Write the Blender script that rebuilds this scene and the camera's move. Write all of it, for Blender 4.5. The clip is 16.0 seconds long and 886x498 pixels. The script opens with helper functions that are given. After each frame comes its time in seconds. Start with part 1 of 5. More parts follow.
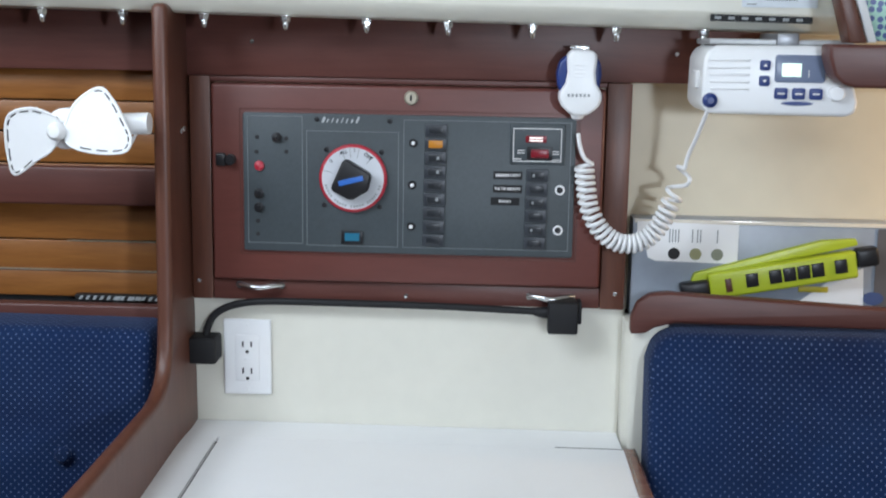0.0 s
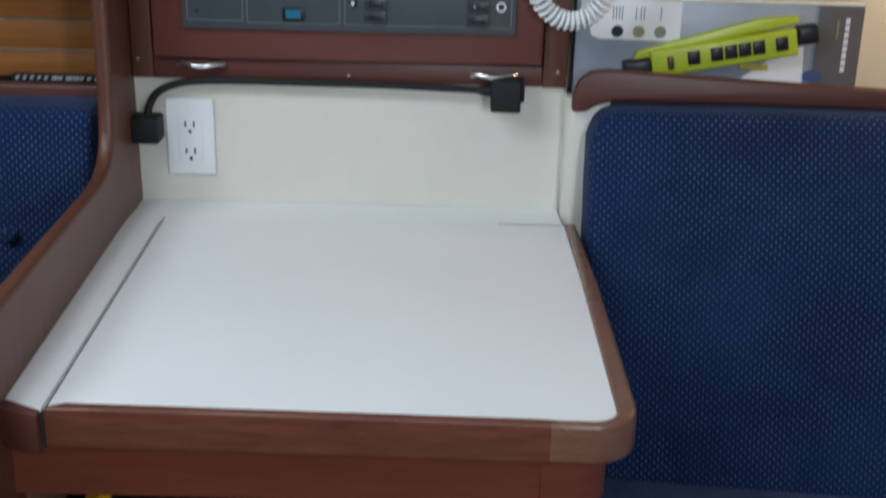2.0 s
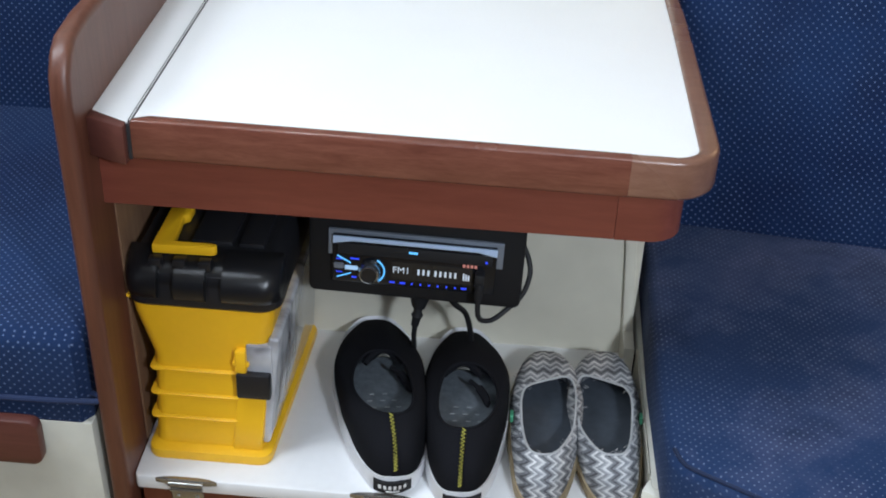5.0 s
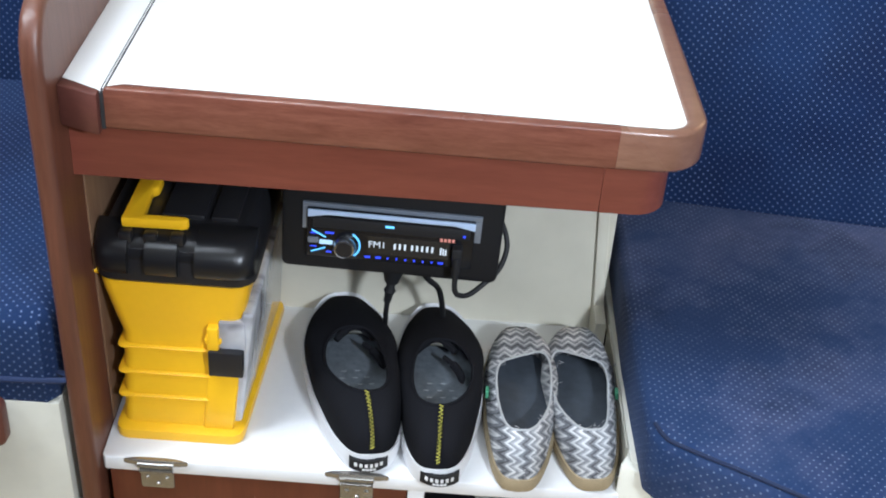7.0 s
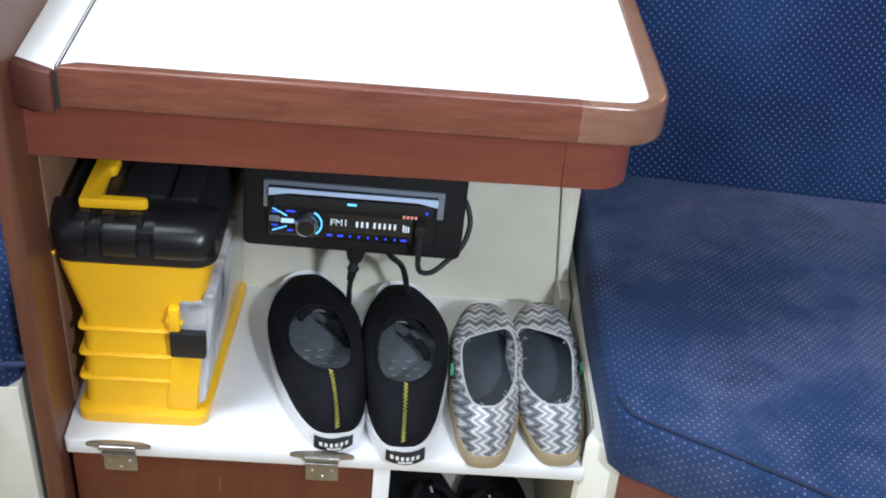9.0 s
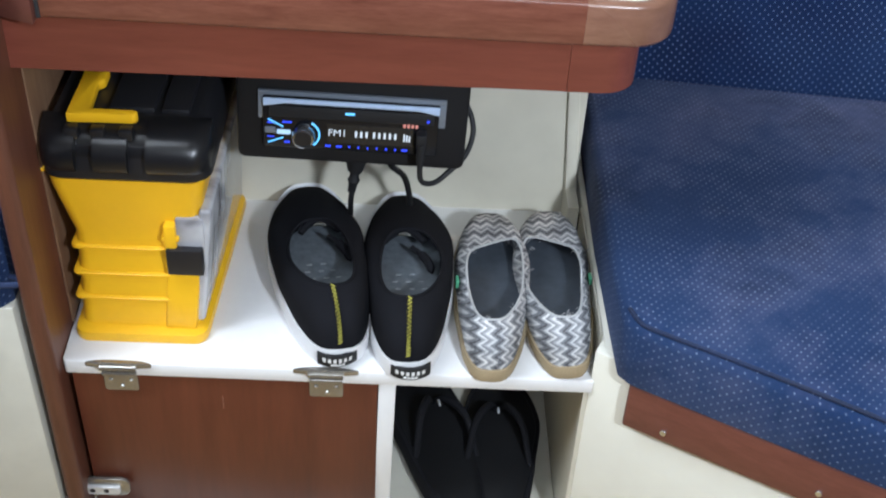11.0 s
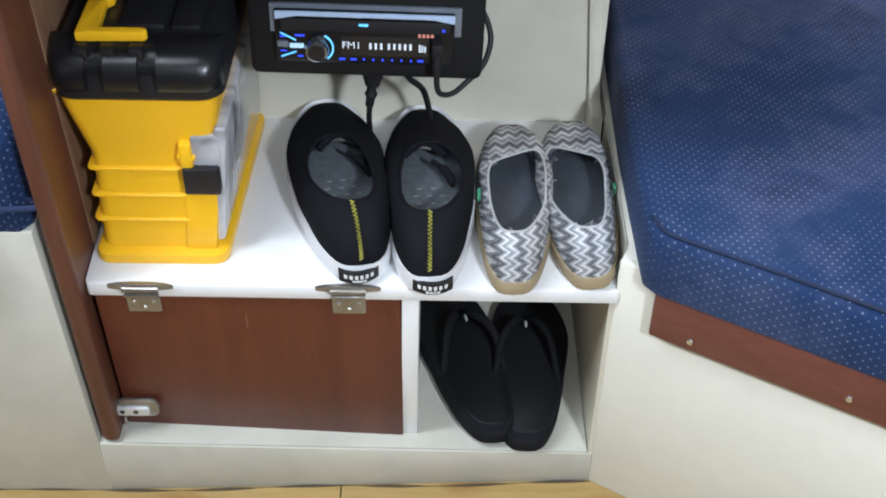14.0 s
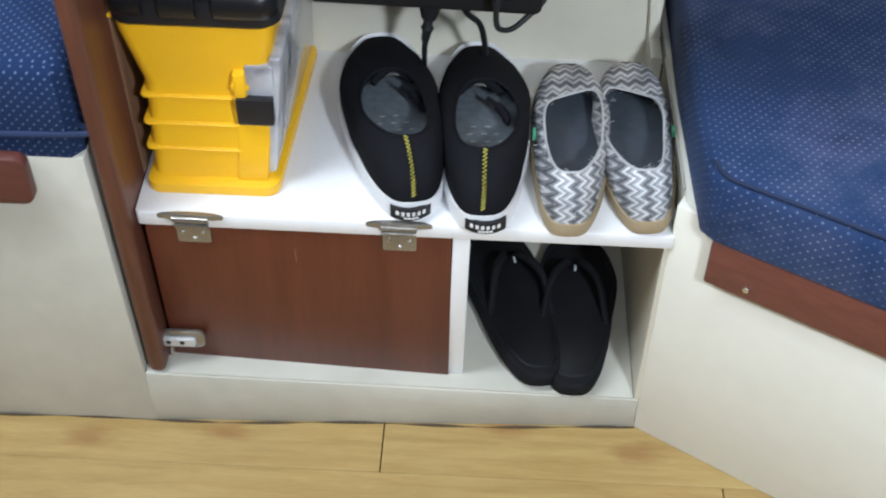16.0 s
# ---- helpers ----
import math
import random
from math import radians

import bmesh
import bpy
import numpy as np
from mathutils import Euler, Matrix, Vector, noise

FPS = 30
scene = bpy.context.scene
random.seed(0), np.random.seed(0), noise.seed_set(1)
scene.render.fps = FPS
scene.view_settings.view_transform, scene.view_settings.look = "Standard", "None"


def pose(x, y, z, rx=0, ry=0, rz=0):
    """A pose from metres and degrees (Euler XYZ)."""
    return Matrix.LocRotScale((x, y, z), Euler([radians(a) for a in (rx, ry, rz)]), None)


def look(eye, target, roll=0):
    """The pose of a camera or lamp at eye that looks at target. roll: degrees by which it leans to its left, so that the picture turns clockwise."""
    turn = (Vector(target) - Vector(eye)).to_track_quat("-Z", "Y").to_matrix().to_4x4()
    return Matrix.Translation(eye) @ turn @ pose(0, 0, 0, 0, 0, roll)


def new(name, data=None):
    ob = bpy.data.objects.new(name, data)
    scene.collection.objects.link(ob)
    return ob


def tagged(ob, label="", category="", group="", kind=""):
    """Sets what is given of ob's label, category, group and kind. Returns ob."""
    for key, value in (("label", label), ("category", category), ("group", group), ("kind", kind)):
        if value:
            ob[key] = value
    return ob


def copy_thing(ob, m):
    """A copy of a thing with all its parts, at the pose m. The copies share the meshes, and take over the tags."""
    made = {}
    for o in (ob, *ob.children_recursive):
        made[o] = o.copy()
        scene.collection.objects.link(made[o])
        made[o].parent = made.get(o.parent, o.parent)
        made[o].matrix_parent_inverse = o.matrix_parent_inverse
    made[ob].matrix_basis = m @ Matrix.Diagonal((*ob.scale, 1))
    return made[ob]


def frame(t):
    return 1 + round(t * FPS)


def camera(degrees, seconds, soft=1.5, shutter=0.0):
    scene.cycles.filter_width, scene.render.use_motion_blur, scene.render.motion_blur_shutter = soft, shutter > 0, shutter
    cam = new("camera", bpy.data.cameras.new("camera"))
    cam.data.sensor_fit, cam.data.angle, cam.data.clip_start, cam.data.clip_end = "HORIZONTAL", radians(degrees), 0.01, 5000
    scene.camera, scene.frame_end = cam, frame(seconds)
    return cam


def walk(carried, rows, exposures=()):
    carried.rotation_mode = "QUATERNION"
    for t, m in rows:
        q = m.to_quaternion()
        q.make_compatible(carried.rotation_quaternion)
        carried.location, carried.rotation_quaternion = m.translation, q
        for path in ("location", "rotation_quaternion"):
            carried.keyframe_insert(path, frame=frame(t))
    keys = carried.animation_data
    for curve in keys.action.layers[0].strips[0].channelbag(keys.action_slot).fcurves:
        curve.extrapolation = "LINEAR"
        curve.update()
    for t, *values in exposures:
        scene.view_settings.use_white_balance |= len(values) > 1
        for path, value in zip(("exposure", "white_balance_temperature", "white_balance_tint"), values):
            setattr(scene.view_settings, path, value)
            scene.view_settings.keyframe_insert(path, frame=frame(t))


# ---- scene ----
cam = camera(40.39, 16.0, soft=1.9, shutter=0.5)
ROWS = [
    (0, 0.1094, -1.6484, 1.3241, 79.97, -0.91, 2.95),
    (0.5, 0.1074, -1.6403, 1.3186, 78.72, -0.84, 3.15),
    (1, 0.1071, -1.6521, 1.3188, 78.01, -0.85, 2.17),
    (1.5, 0.1095, -1.6562, 1.3153, 75.31, -1.31, 0.83),
    (2, 0.1139, -1.6615, 1.3145, 69.96, -1.32, 0.43),
    (2.5, 0.1093, -1.6645, 1.3084, 66.90, -0.76, 1.36),
    (3, 0.1069, -1.6542, 1.2946, 64.83, -1.35, 2.48),
    (3.5, 0.1100, -1.6557, 1.2892, 61.24, -1.87, 3.21),
    (4, 0.1117, -1.6707, 1.2928, 59.10, -1.96, 3.74),
    (4.5, 0.1110, -1.6704, 1.2901, 58.53, -1.98, 4.78),
    (7, 0.0527, -1.6555, 1.2649, 57.58, -3.81, 1.67),
    (7.5, 0.0490, -1.6584, 1.2635, 56.87, -3.97, 1.25),
    (8, 0.0504, -1.6600, 1.2643, 56.93, -4.09, 0.84),
    (10.5, 0.0654, -1.6180, 1.2459, 53.94, -3.91, -0.77),
    (11, 0.0666, -1.6134, 1.2398, 52.25, -2.95, -0.22),
    (11.5, 0.0690, -1.6109, 1.2343, 50.52, -2.83, 0.19),
    (12, 0.0743, -1.6024, 1.2252, 49.24, -3.17, 1.05),
    (12.5, 0.0799, -1.6030, 1.2236, 48.14, -2.33, 0.90),
    (13, 0.0840, -1.6171, 1.2298, 48.82, -1.14, 0.44),
    (13.5, 0.0853, -1.6180, 1.2319, 49.25, -0.55, 0.23),
    (14, 0.0860, -1.6042, 1.2214, 48.50, -0.66, 0.24),
    (14.5, 0.0842, -1.6048, 1.2211, 47.72, -0.92, 0.06),
    (15, 0.0864, -1.6120, 1.2213, 48.31, -0.43, 0.16),
    (15.5, 0.0786, -1.6003, 1.2118, 47.12, -0.38, 0.73),
    (16, 0.0674, -1.5955, 1.2039, 45.84, -0.82, 2.65),
]
EXPOSURES = [(0.0, 0.08), (1.5, -0.05), (2.0, -0.36), (2.5, -0.46), (3.0, -0.54), (3.5, -0.33), (4.0, -0.12), (4.5, 0.18), (7.0, 1.06), (8.0, 1.1), (10.5, 0.98), (12.0, 1.0), (16.0, 1.0)]
walk(cam, [(t, pose(x, y, z, rx, ry, rz)) for t, x, y, z, rx, ry, rz in ROWS], EXPOSURES)

# ---- light ----
world = bpy.data.worlds.new("cabin_world")
scene.world = world
world.use_nodes = True
world.node_tree.nodes["Background"].inputs[0].default_value = (0.7, 0.82, 1.0, 1)
world.node_tree.nodes["Background"].inputs[1].default_value = 0.15


def lamp(name, eye, target, size, watts, colour):
    data = bpy.data.lights.new(name, "AREA")
    data.shape, data.size, data.energy, data.color = "DISK", size, watts, colour
    ob = new(name, data)
    ob.matrix_world = look(eye, target)
    return ob


# All four are out of view; the first two are placed by the cast shadows.
lamp("cabin_lamp", (-1.2, -1.1, 1.84), (-0.1, -0.4, 0.75), 0.55, 14, (0.83, 0.925, 1.04))
lamp("cabin_lamp", (0.63, -1.85, 1.34), (0.05, -0.5, 0.5), 0.12, 12, (0.8, 0.905, 1.04))
# Added overhead lamp: lifts level surfaces and lets the table shade the seat.
lamp("cabin_lamp", (-0.5, -0.9, 1.93), (0.0, -0.3, 0.8), 0.45, 10, (0.8, 0.905, 1.04))
# Added fill lamp behind the viewpoint, with no known source.
lamp("cabin_lamp", (0.1, -2.2, 1.9), (0.1, -0.6, 0.5), 0.6, 7, (0.8, 0.905, 1.04))
lamp("reading_lamp", (0.98, -0.1, 1.2), (0.64, 0.05, 1.07), 0.05, 1.3, (1.0, 0.7, 0.42))

# ---- materials ----


class Nodes:
    """A small helper round one node material."""

    def __init__(self, name, rough=0.5, metal=0.0):
        self.mat = bpy.data.materials.new(name)
        self.mat.use_nodes = True
        self.tree = self.mat.node_tree
        self.shader = self.tree.nodes["Principled BSDF"]
        self.shader.inputs["Roughness"].default_value = rough
        self.shader.inputs["Metallic"].default_value = metal
        self.coord = self.tree.nodes.new("ShaderNodeTexCoord")

    def add(self, kind, **values):
        node = self.tree.nodes.new("ShaderNode" + kind)
        for key, value in values.items():
            if key == "op":
                node.operation = value
            elif key == "dims":
                node.voronoi_dimensions = value
            else:
                node.inputs[key.replace("_", " ")].default_value = value
        return node

    def link(self, a, b):
        self.tree.links.new(a, b)

    def mapped(self, scale, space="Object", turn=(0, 0, 0)):
        node = self.add("Mapping", Scale=scale, Rotation=turn)
        self.link(self.coord.outputs[space], node.inputs["Vector"])
        return node.outputs[0]

    def noise(self, vector, scale, detail=4.0, rough=0.55, distortion=0.0):
        node = self.add("TexNoise", Scale=scale, Detail=detail, Roughness=rough, Distortion=distortion)
        self.link(vector, node.inputs["Vector"])
        return node.outputs[0]

    def ramp(self, value, stops):
        node = self.tree.nodes.new("ShaderNodeValToRGB")
        items = node.color_ramp.elements
        while len(items) < len(stops):
            items.new(0.5)
        for item, (place, colour) in zip(items, stops):
            item.position, item.color = place, (*colour, 1)
        self.link(value, node.inputs[0])
        return node.outputs[0]

    def mix(self, fac, a, b, how="MIX"):
        node = self.tree.nodes.new("ShaderNodeMix")
        node.data_type, node.blend_type = "RGBA", how
        for socket, value in ((node.inputs[0], fac), (node.inputs[6], a), (node.inputs[7], b)):
            if isinstance(value, (int, float)):
                socket.default_value = value
            elif isinstance(value, tuple):
                socket.default_value = (*value, 1)
            else:
                self.link(value, socket)
        return node.outputs[2]

    def math(self, op, a, b=0.0):
        node = self.tree.nodes.new("ShaderNodeMath")
        node.operation = op
        for socket, value in ((node.inputs[0], a), (node.inputs[1], b)):
            if isinstance(value, (int, float)):
                socket.default_value = value
            else:
                self.link(value, socket)
        return node.outputs[0]

    def colour(self, value):
        if isinstance(value, tuple):
            self.shader.inputs["Base Color"].default_value = (*value, 1)
        else:
            self.link(value, self.shader.inputs["Base Color"])

    def bump(self, value, strength, distance=0.001):
        node = self.add("Bump", Strength=strength, Distance=distance)
        self.link(value, node.inputs["Height"])
        self.link(node.outputs[0], self.shader.inputs["Normal"])

    def roughness(self, value, low, high):
        node = self.add("MapRange", To_Min=low, To_Max=high)
        self.link(value, node.inputs[0])
        self.link(node.outputs[0], self.shader.inputs["Roughness"])


def wood(name, dark, light, stretch=(1, 14, 14), rough=0.35, scale=9.0):
    n = Nodes(name, rough)
    v = n.mapped(stretch)
    info = n.tree.nodes.new("ShaderNodeObjectInfo")
    shift = n.add("VectorMath", op="ADD")
    n.link(v, shift.inputs[0])
    n.link(n.math("MULTIPLY", info.outputs["Random"], 37.0), shift.inputs[1])
    grain = n.noise(shift.outputs[0], scale, 6, 0.6, 0.4)
    fine = n.noise(shift.outputs[0], scale * 6, 3, 0.6)
    broad = n.noise(n.mapped((1, 1, 1)), 4.0, 2)
    col = n.ramp(grain, [(0.32, dark), (0.68, light)])
    col = n.mix(0.22, col, n.ramp(fine, [(0.35, dark), (0.6, light)]))
    col = n.mix(n.math("MULTIPLY", broad, 0.35), col, tuple(0.6 * c for c in dark))
    n.colour(col)
    n.roughness(broad, rough - 0.08, rough + 0.12)
    n.bump(fine, 0.12, 0.0006)
    return n.mat


def plain(name, colour, rough=0.5, metal=0.0, vary=0.08, grain=60.0, relief=0.06, shine=0.5):
    n = Nodes(name, rough, metal)
    n.shader.inputs["Specular IOR Level"].default_value = shine
    big = n.noise(n.mapped((1, 1, 1)), 5.0, 3)
    small = n.noise(n.mapped((1, 1, 1)), grain, 3)
    dark = tuple(c * (1 - vary * 2) for c in colour)
    light = tuple(min(1.0, c * (1 + vary)) for c in colour)
    col = n.mix(0.3, n.ramp(big, [(0.3, dark), (0.7, light)]), n.ramp(small, [(0.3, dark), (0.7, light)]))
    n.colour(col)
    n.roughness(big, max(0.02, rough - 0.06), min(1.0, rough + 0.08))
    if relief:
        n.bump(small, relief, 0.0006)
    return n.mat


def glow(name, colour, strength):
    n = Nodes(name, 0.4)
    n.colour(tuple(c * 0.5 for c in colour))
    n.shader.inputs["Emission Color"].default_value = (*colour, 1)
    n.shader.inputs["Emission Strength"].default_value = strength
    return n.mat


def dotted_fabric(name, base, pale, dot, pitch, size, worn, hazy):
    """Woven upholstery with a staggered grid of small pale dots and a worn nap."""
    n = Nodes(name, 0.85)
    n.shader.inputs["Specular IOR Level"].default_value = 0.2
    n.shader.inputs["Sheen Weight"].default_value = 0.12
    n.shader.inputs["Sheen Roughness"].default_value = 0.45
    n.shader.inputs["Sheen Tint"].default_value = (0.55, 0.65, 0.95, 1)
    uv = n.mapped((1 / pitch, 1 / pitch, 1), "UV", (0, 0, radians(45)))
    cell = n.add("TexVoronoi", dims="2D", Scale=1.0, Randomness=0.0)
    n.link(uv, cell.inputs["Vector"])
    spot = n.ramp(cell.outputs["Distance"], [(size, (1, 1, 1)), (size + 0.07, (0, 0, 0))])
    patch = n.noise(n.mapped((1, 1, 1)), 6.0, 4)
    weave = n.noise(n.mapped((420, 420, 420)), 1.0, 2)
    wear = n.noise(n.mapped((1, 1, 1)), 17.0, 3)
    cloth = n.mix(n.ramp(patch, [(0.35, (0, 0, 0)), (0.7, (1, 1, 1))]), base, pale)
    cloth = n.mix(n.math("MULTIPLY", weave, 0.6), cloth, tuple(c * 0.45 for c in base))
    haze = n.noise(n.mapped((1, 1, 1)), 4.2, 5, 0.68)
    cloth = n.mix(n.ramp(haze, [(0.42, (0, 0, 0)), (0.68, (hazy, hazy, hazy))]), cloth, worn)
    soil = n.noise(n.mapped((1, 1, 1)), 9.0, 4, 0.6)
    cloth = n.mix(n.ramp(soil, [(0.52, (0, 0, 0)), (0.7, (hazy * 0.8, hazy * 0.8, hazy * 0.8))]), cloth, tuple(c * 0.5 for c in base))
    strength = n.math("MULTIPLY", spot, n.ramp(wear, [(0.32, (0.9 - hazy, 0.9 - hazy, 0.9 - hazy)), (0.62, (0.9, 0.9, 0.9))]))
    n.colour(n.mix(strength, cloth, dot))
    n.bump(weave, 0.5, 0.0012)
    return n.mat


MAHOGANY = wood("mahogany", (0.085, 0.026, 0.02), (0.118, 0.039, 0.03), rough=0.42)
MAHOGANY_UP = wood("mahogany_upright", (0.084, 0.028, 0.017), (0.135, 0.049, 0.029), (14, 14, 1), 0.4)
MAHOGANY_EDGE = wood("edge_mahogany", (0.115, 0.036, 0.024), (0.195, 0.072, 0.047), (2, 9, 14), 0.22)
APRON_WOOD = wood("apron_mahogany", (0.145, 0.035, 0.023), (0.205, 0.056, 0.036), (1, 10, 10), 0.36)
DOOR_WOOD = wood("door_mahogany", (0.115, 0.034, 0.027), (0.145, 0.045, 0.036), (1.5, 8, 8), 0.4, 6.0)
# Tan wood, darkened for the shadow between tool box and partition.
LINER_WOOD = wood("shaded_tan_lining", (0.14, 0.07, 0.04), (0.22, 0.13, 0.075), (8, 8, 1), 0.45)
TEAK_STRIP = wood("teak_strip", (0.21, 0.072, 0.014), (0.34, 0.135, 0.032), (1, 12, 12), 0.4)
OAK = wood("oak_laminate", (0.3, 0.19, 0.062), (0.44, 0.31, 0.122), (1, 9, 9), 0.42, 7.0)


def add_knots(material):
    """Brown knots and streaks over a plank material."""
    tree = material.node_tree
    shader = tree.nodes["Principled BSDF"]
    old = shader.inputs["Base Color"].links[0].from_socket
    n = Nodes("spare")
    bpy.data.materials.remove(n.mat)
    n.tree, n.mat = tree, material
    n.coord = tree.nodes.new("ShaderNodeTexCoord")
    info = tree.nodes.new("ShaderNodeObjectInfo")
    shift = n.add("VectorMath", op="ADD")
    n.link(n.mapped((1.0, 2.2, 1.0)), shift.inputs[0])
    n.link(n.math("MULTIPLY", info.outputs["Random"], 91.0), shift.inputs[1])
    cell = n.add("TexVoronoi", dims="2D", Scale=4.2, Randomness=1.0)
    warp = n.noise(shift.outputs[0], 22.0, 3)
    bend = n.add("VectorMath", op="ADD")
    n.link(shift.outputs[0], bend.inputs[0])
    n.link(n.math("MULTIPLY", warp, 0.06), bend.inputs[1])
    n.link(bend.outputs[0], cell.inputs["Vector"])
    spot = n.ramp(cell.outputs["Distance"], [(0.04, (0.6, 0.6, 0.6)), (0.19, (0, 0, 0))])
    streak = n.ramp(n.noise(n.mapped((1.2, 26, 1)), 2.0, 4), [(0.52, (0, 0, 0)), (0.75, (0.5, 0.5, 0.5))])
    col = n.mix(spot, old, (0.2, 0.085, 0.025))
    n.link(n.mix(streak, col, (0.3, 0.17, 0.05)), shader.inputs["Base Color"])


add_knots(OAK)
LAMINATE = plain("white_laminate", (0.81, 0.82, 0.83), 0.35, 0, 0.02, 300, 0.03)
WHITE_PAINT = plain("white_paint", (0.76, 0.76, 0.765), 0.4, 0, 0.03, 90, 0.05)
CREAM = plain("cream_gelcoat", (0.7, 0.685, 0.605), 0.38, 0, 0.03, 40, 0.03)
CREAM_HULL = plain("cream_hull", (0.68, 0.62, 0.48), 0.45, 0, 0.06, 14, 0.05)
# Yellower cream, also darkened to hold the shade under the table.
KNEE_SHADE_CREAM = plain("knee_shade_cream", (0.6, 0.57, 0.475), 0.45, 0, 0.07, 24, 0.05)
# Darker copy of the cream; the weaker light near the floor is in its colour.
DIM_CREAM = plain("dimmed_cream", (0.5, 0.485, 0.42), 0.45, 0, 0.09, 30, 0.05)
DARK = plain("dark_gap", (0.02, 0.02, 0.022), 0.8)
# One cloth, two tones: backs darkened, worn seat lightened for light from above.
BLUE_BACK = dotted_fabric("blue_upholstery", (0.0027, 0.014, 0.061), (0.0085, 0.033, 0.11), (0.12, 0.165, 0.28), 0.0078, 0.115, (0.012, 0.029, 0.08), 0.4)
BLUE_SEAT = dotted_fabric("worn_lit_blue_upholstery", (0.01, 0.031, 0.1), (0.022, 0.05, 0.13), (0.16, 0.205, 0.31), 0.0076, 0.095, (0.072, 0.085, 0.165), 0.85)
BLUE_SEAM = plain("dark_blue_piping", (0.006, 0.017, 0.06), 0.8, 0, 0.2, 500, 0.4)
BLACK = plain("black_plastic", (0.013, 0.013, 0.0155), 0.36, shine=0.4)
RUBBER = plain("black_rubber", (0.013, 0.0132, 0.015), 0.6, shine=0.3)
WHITE_PLASTIC = plain("white_plastic", (0.82, 0.83, 0.84), 0.32, 0, 0.02)
STEEL = plain("polished_steel", (0.7, 0.71, 0.72), 0.2, 0.95)
BRASS = plain("dull_brass", (0.72, 0.66, 0.53), 0.35, 0.8)

# ---- mesh helpers ----


def thing(name, place, label, category, group="", kind=""):
    ob = new(name)
    ob.empty_display_size = 0.02
    ob.location = place
    return tagged(ob, label, category, group, kind)


def box_uv(bm):
    layer = bm.loops.layers.uv.verify()
    for face in bm.faces:
        n = [abs(c) for c in face.normal]
        a, b = ((1, 2), (0, 2), (0, 1))[n.index(max(n))]
        for loop in face.loops:
            loop[layer].uv = (loop.vert.co[a], loop.vert.co[b])


def mesh_of(name, bm, material, smooth=True):
    bm.normal_update()
    if not bm.loops.layers.uv:
        box_uv(bm)
    mesh = bpy.data.meshes.new(name)
    bm.to_mesh(mesh)
    bm.free()
    mesh.materials.append(material)
    if smooth:
        mesh.set_sharp_from_angle(angle=radians(38))
    return mesh


def part(name, bm, material, parent, label=""):
    root = parent
    while root.parent:
        root = root.parent
    bm.transform(Matrix.Translation(-root.location))
    ob = new(name, mesh_of(name, bm, material))
    ob.parent = parent
    return tagged(ob, label, kind="stuff" if name in ("print", "small_print", "dial_print", "slot_marks") else "")


def solid(name, bm, material, label, category, group="", kind=""):
    return tagged(new(name, mesh_of(name, bm, material)), label, category, group, kind)


def soften(bm, size, segments=2):
    if size:
        edges = [e for e in bm.edges if len(e.link_faces) == 2 and e.calc_face_angle(0) > 0.5]
        bmesh.ops.bevel(bm, geom=edges, offset=size, segments=segments, profile=0.5, affect="EDGES", clamp_overlap=True)
    return bm


def block(x0, x1, y0, y1, z0, z1, bevel=0.002, segments=2):
    bm = bmesh.new()
    bmesh.ops.create_cube(bm, size=1)
    bm.transform(Matrix.Translation(((x0 + x1) / 2, (y0 + y1) / 2, (z0 + z1) / 2)) @ Matrix.Diagonal((x1 - x0, y1 - y0, z1 - z0, 1)))
    return soften(bm, bevel, segments)


def prism(points, axis, a, b, bevel=0.0, segments=2):
    """An outline pushed from a to b along one axis; the outline's two numbers are the other two axes in order."""
    bm = bmesh.new()

    def at(p, h):
        q = list(p)
        q.insert("xyz".index(axis), h)
        return q
    low = [bm.verts.new(at(p, a)) for p in points]
    high = [bm.verts.new(at(p, b)) for p in points]
    bm.faces.new(low)
    bm.faces.new(high[::-1])
    for i in range(len(points)):
        j = (i + 1) % len(points)
        bm.faces.new((low[j], low[i], high[i], high[j]))
    bmesh.ops.recalc_face_normals(bm, faces=bm.faces)
    return soften(bm, bevel, segments)


def rounded(x0, x1, y0, y1, r, steps=5):
    """Outline of a rectangle with round corners."""
    out = []
    for cx, cy, a in ((x1 - r, y1 - r, 0), (x0 + r, y1 - r, 90), (x0 + r, y0 + r, 180), (x1 - r, y0 + r, 270)):
        for k in range(steps + 1):
            w = radians(a + 90 * k / steps)
            out.append((cx + r * math.cos(w), cy + r * math.sin(w)))
    return out


def loft(rings, caps=True):
    """Skin through rings with the same number of points."""
    bm = bmesh.new()
    rows = [[bm.verts.new(p) for p in ring] for ring in rings]
    count = len(rings[0])
    for a, b in zip(rows, rows[1:]):
        for i in range(count):
            j = (i + 1) % count
            bm.faces.new((a[i], a[j], b[j], b[i]))
    if caps:
        bm.faces.new(rows[0][::-1])
        bm.faces.new(rows[-1])
    bmesh.ops.recalc_face_normals(bm, faces=bm.faces)
    return bm


def smooth_line(points, steps=6):
    """A smooth line through points."""
    pts = [Vector(p) for p in points]
    pts = [2 * pts[0] - pts[1]] + pts + [2 * pts[-1] - pts[-2]]
    out = []
    for i in range(1, len(pts) - 2):
        a, b, c, d = pts[i - 1:i + 3]
        for k in range(steps):
            t = k / steps
            out.append(0.5 * ((2 * b) + (c - a) * t + (2 * a - 5 * b + 4 * c - d) * t * t + (3 * b - a - 3 * c + d) * t ** 3))
    return out + [pts[-2]]


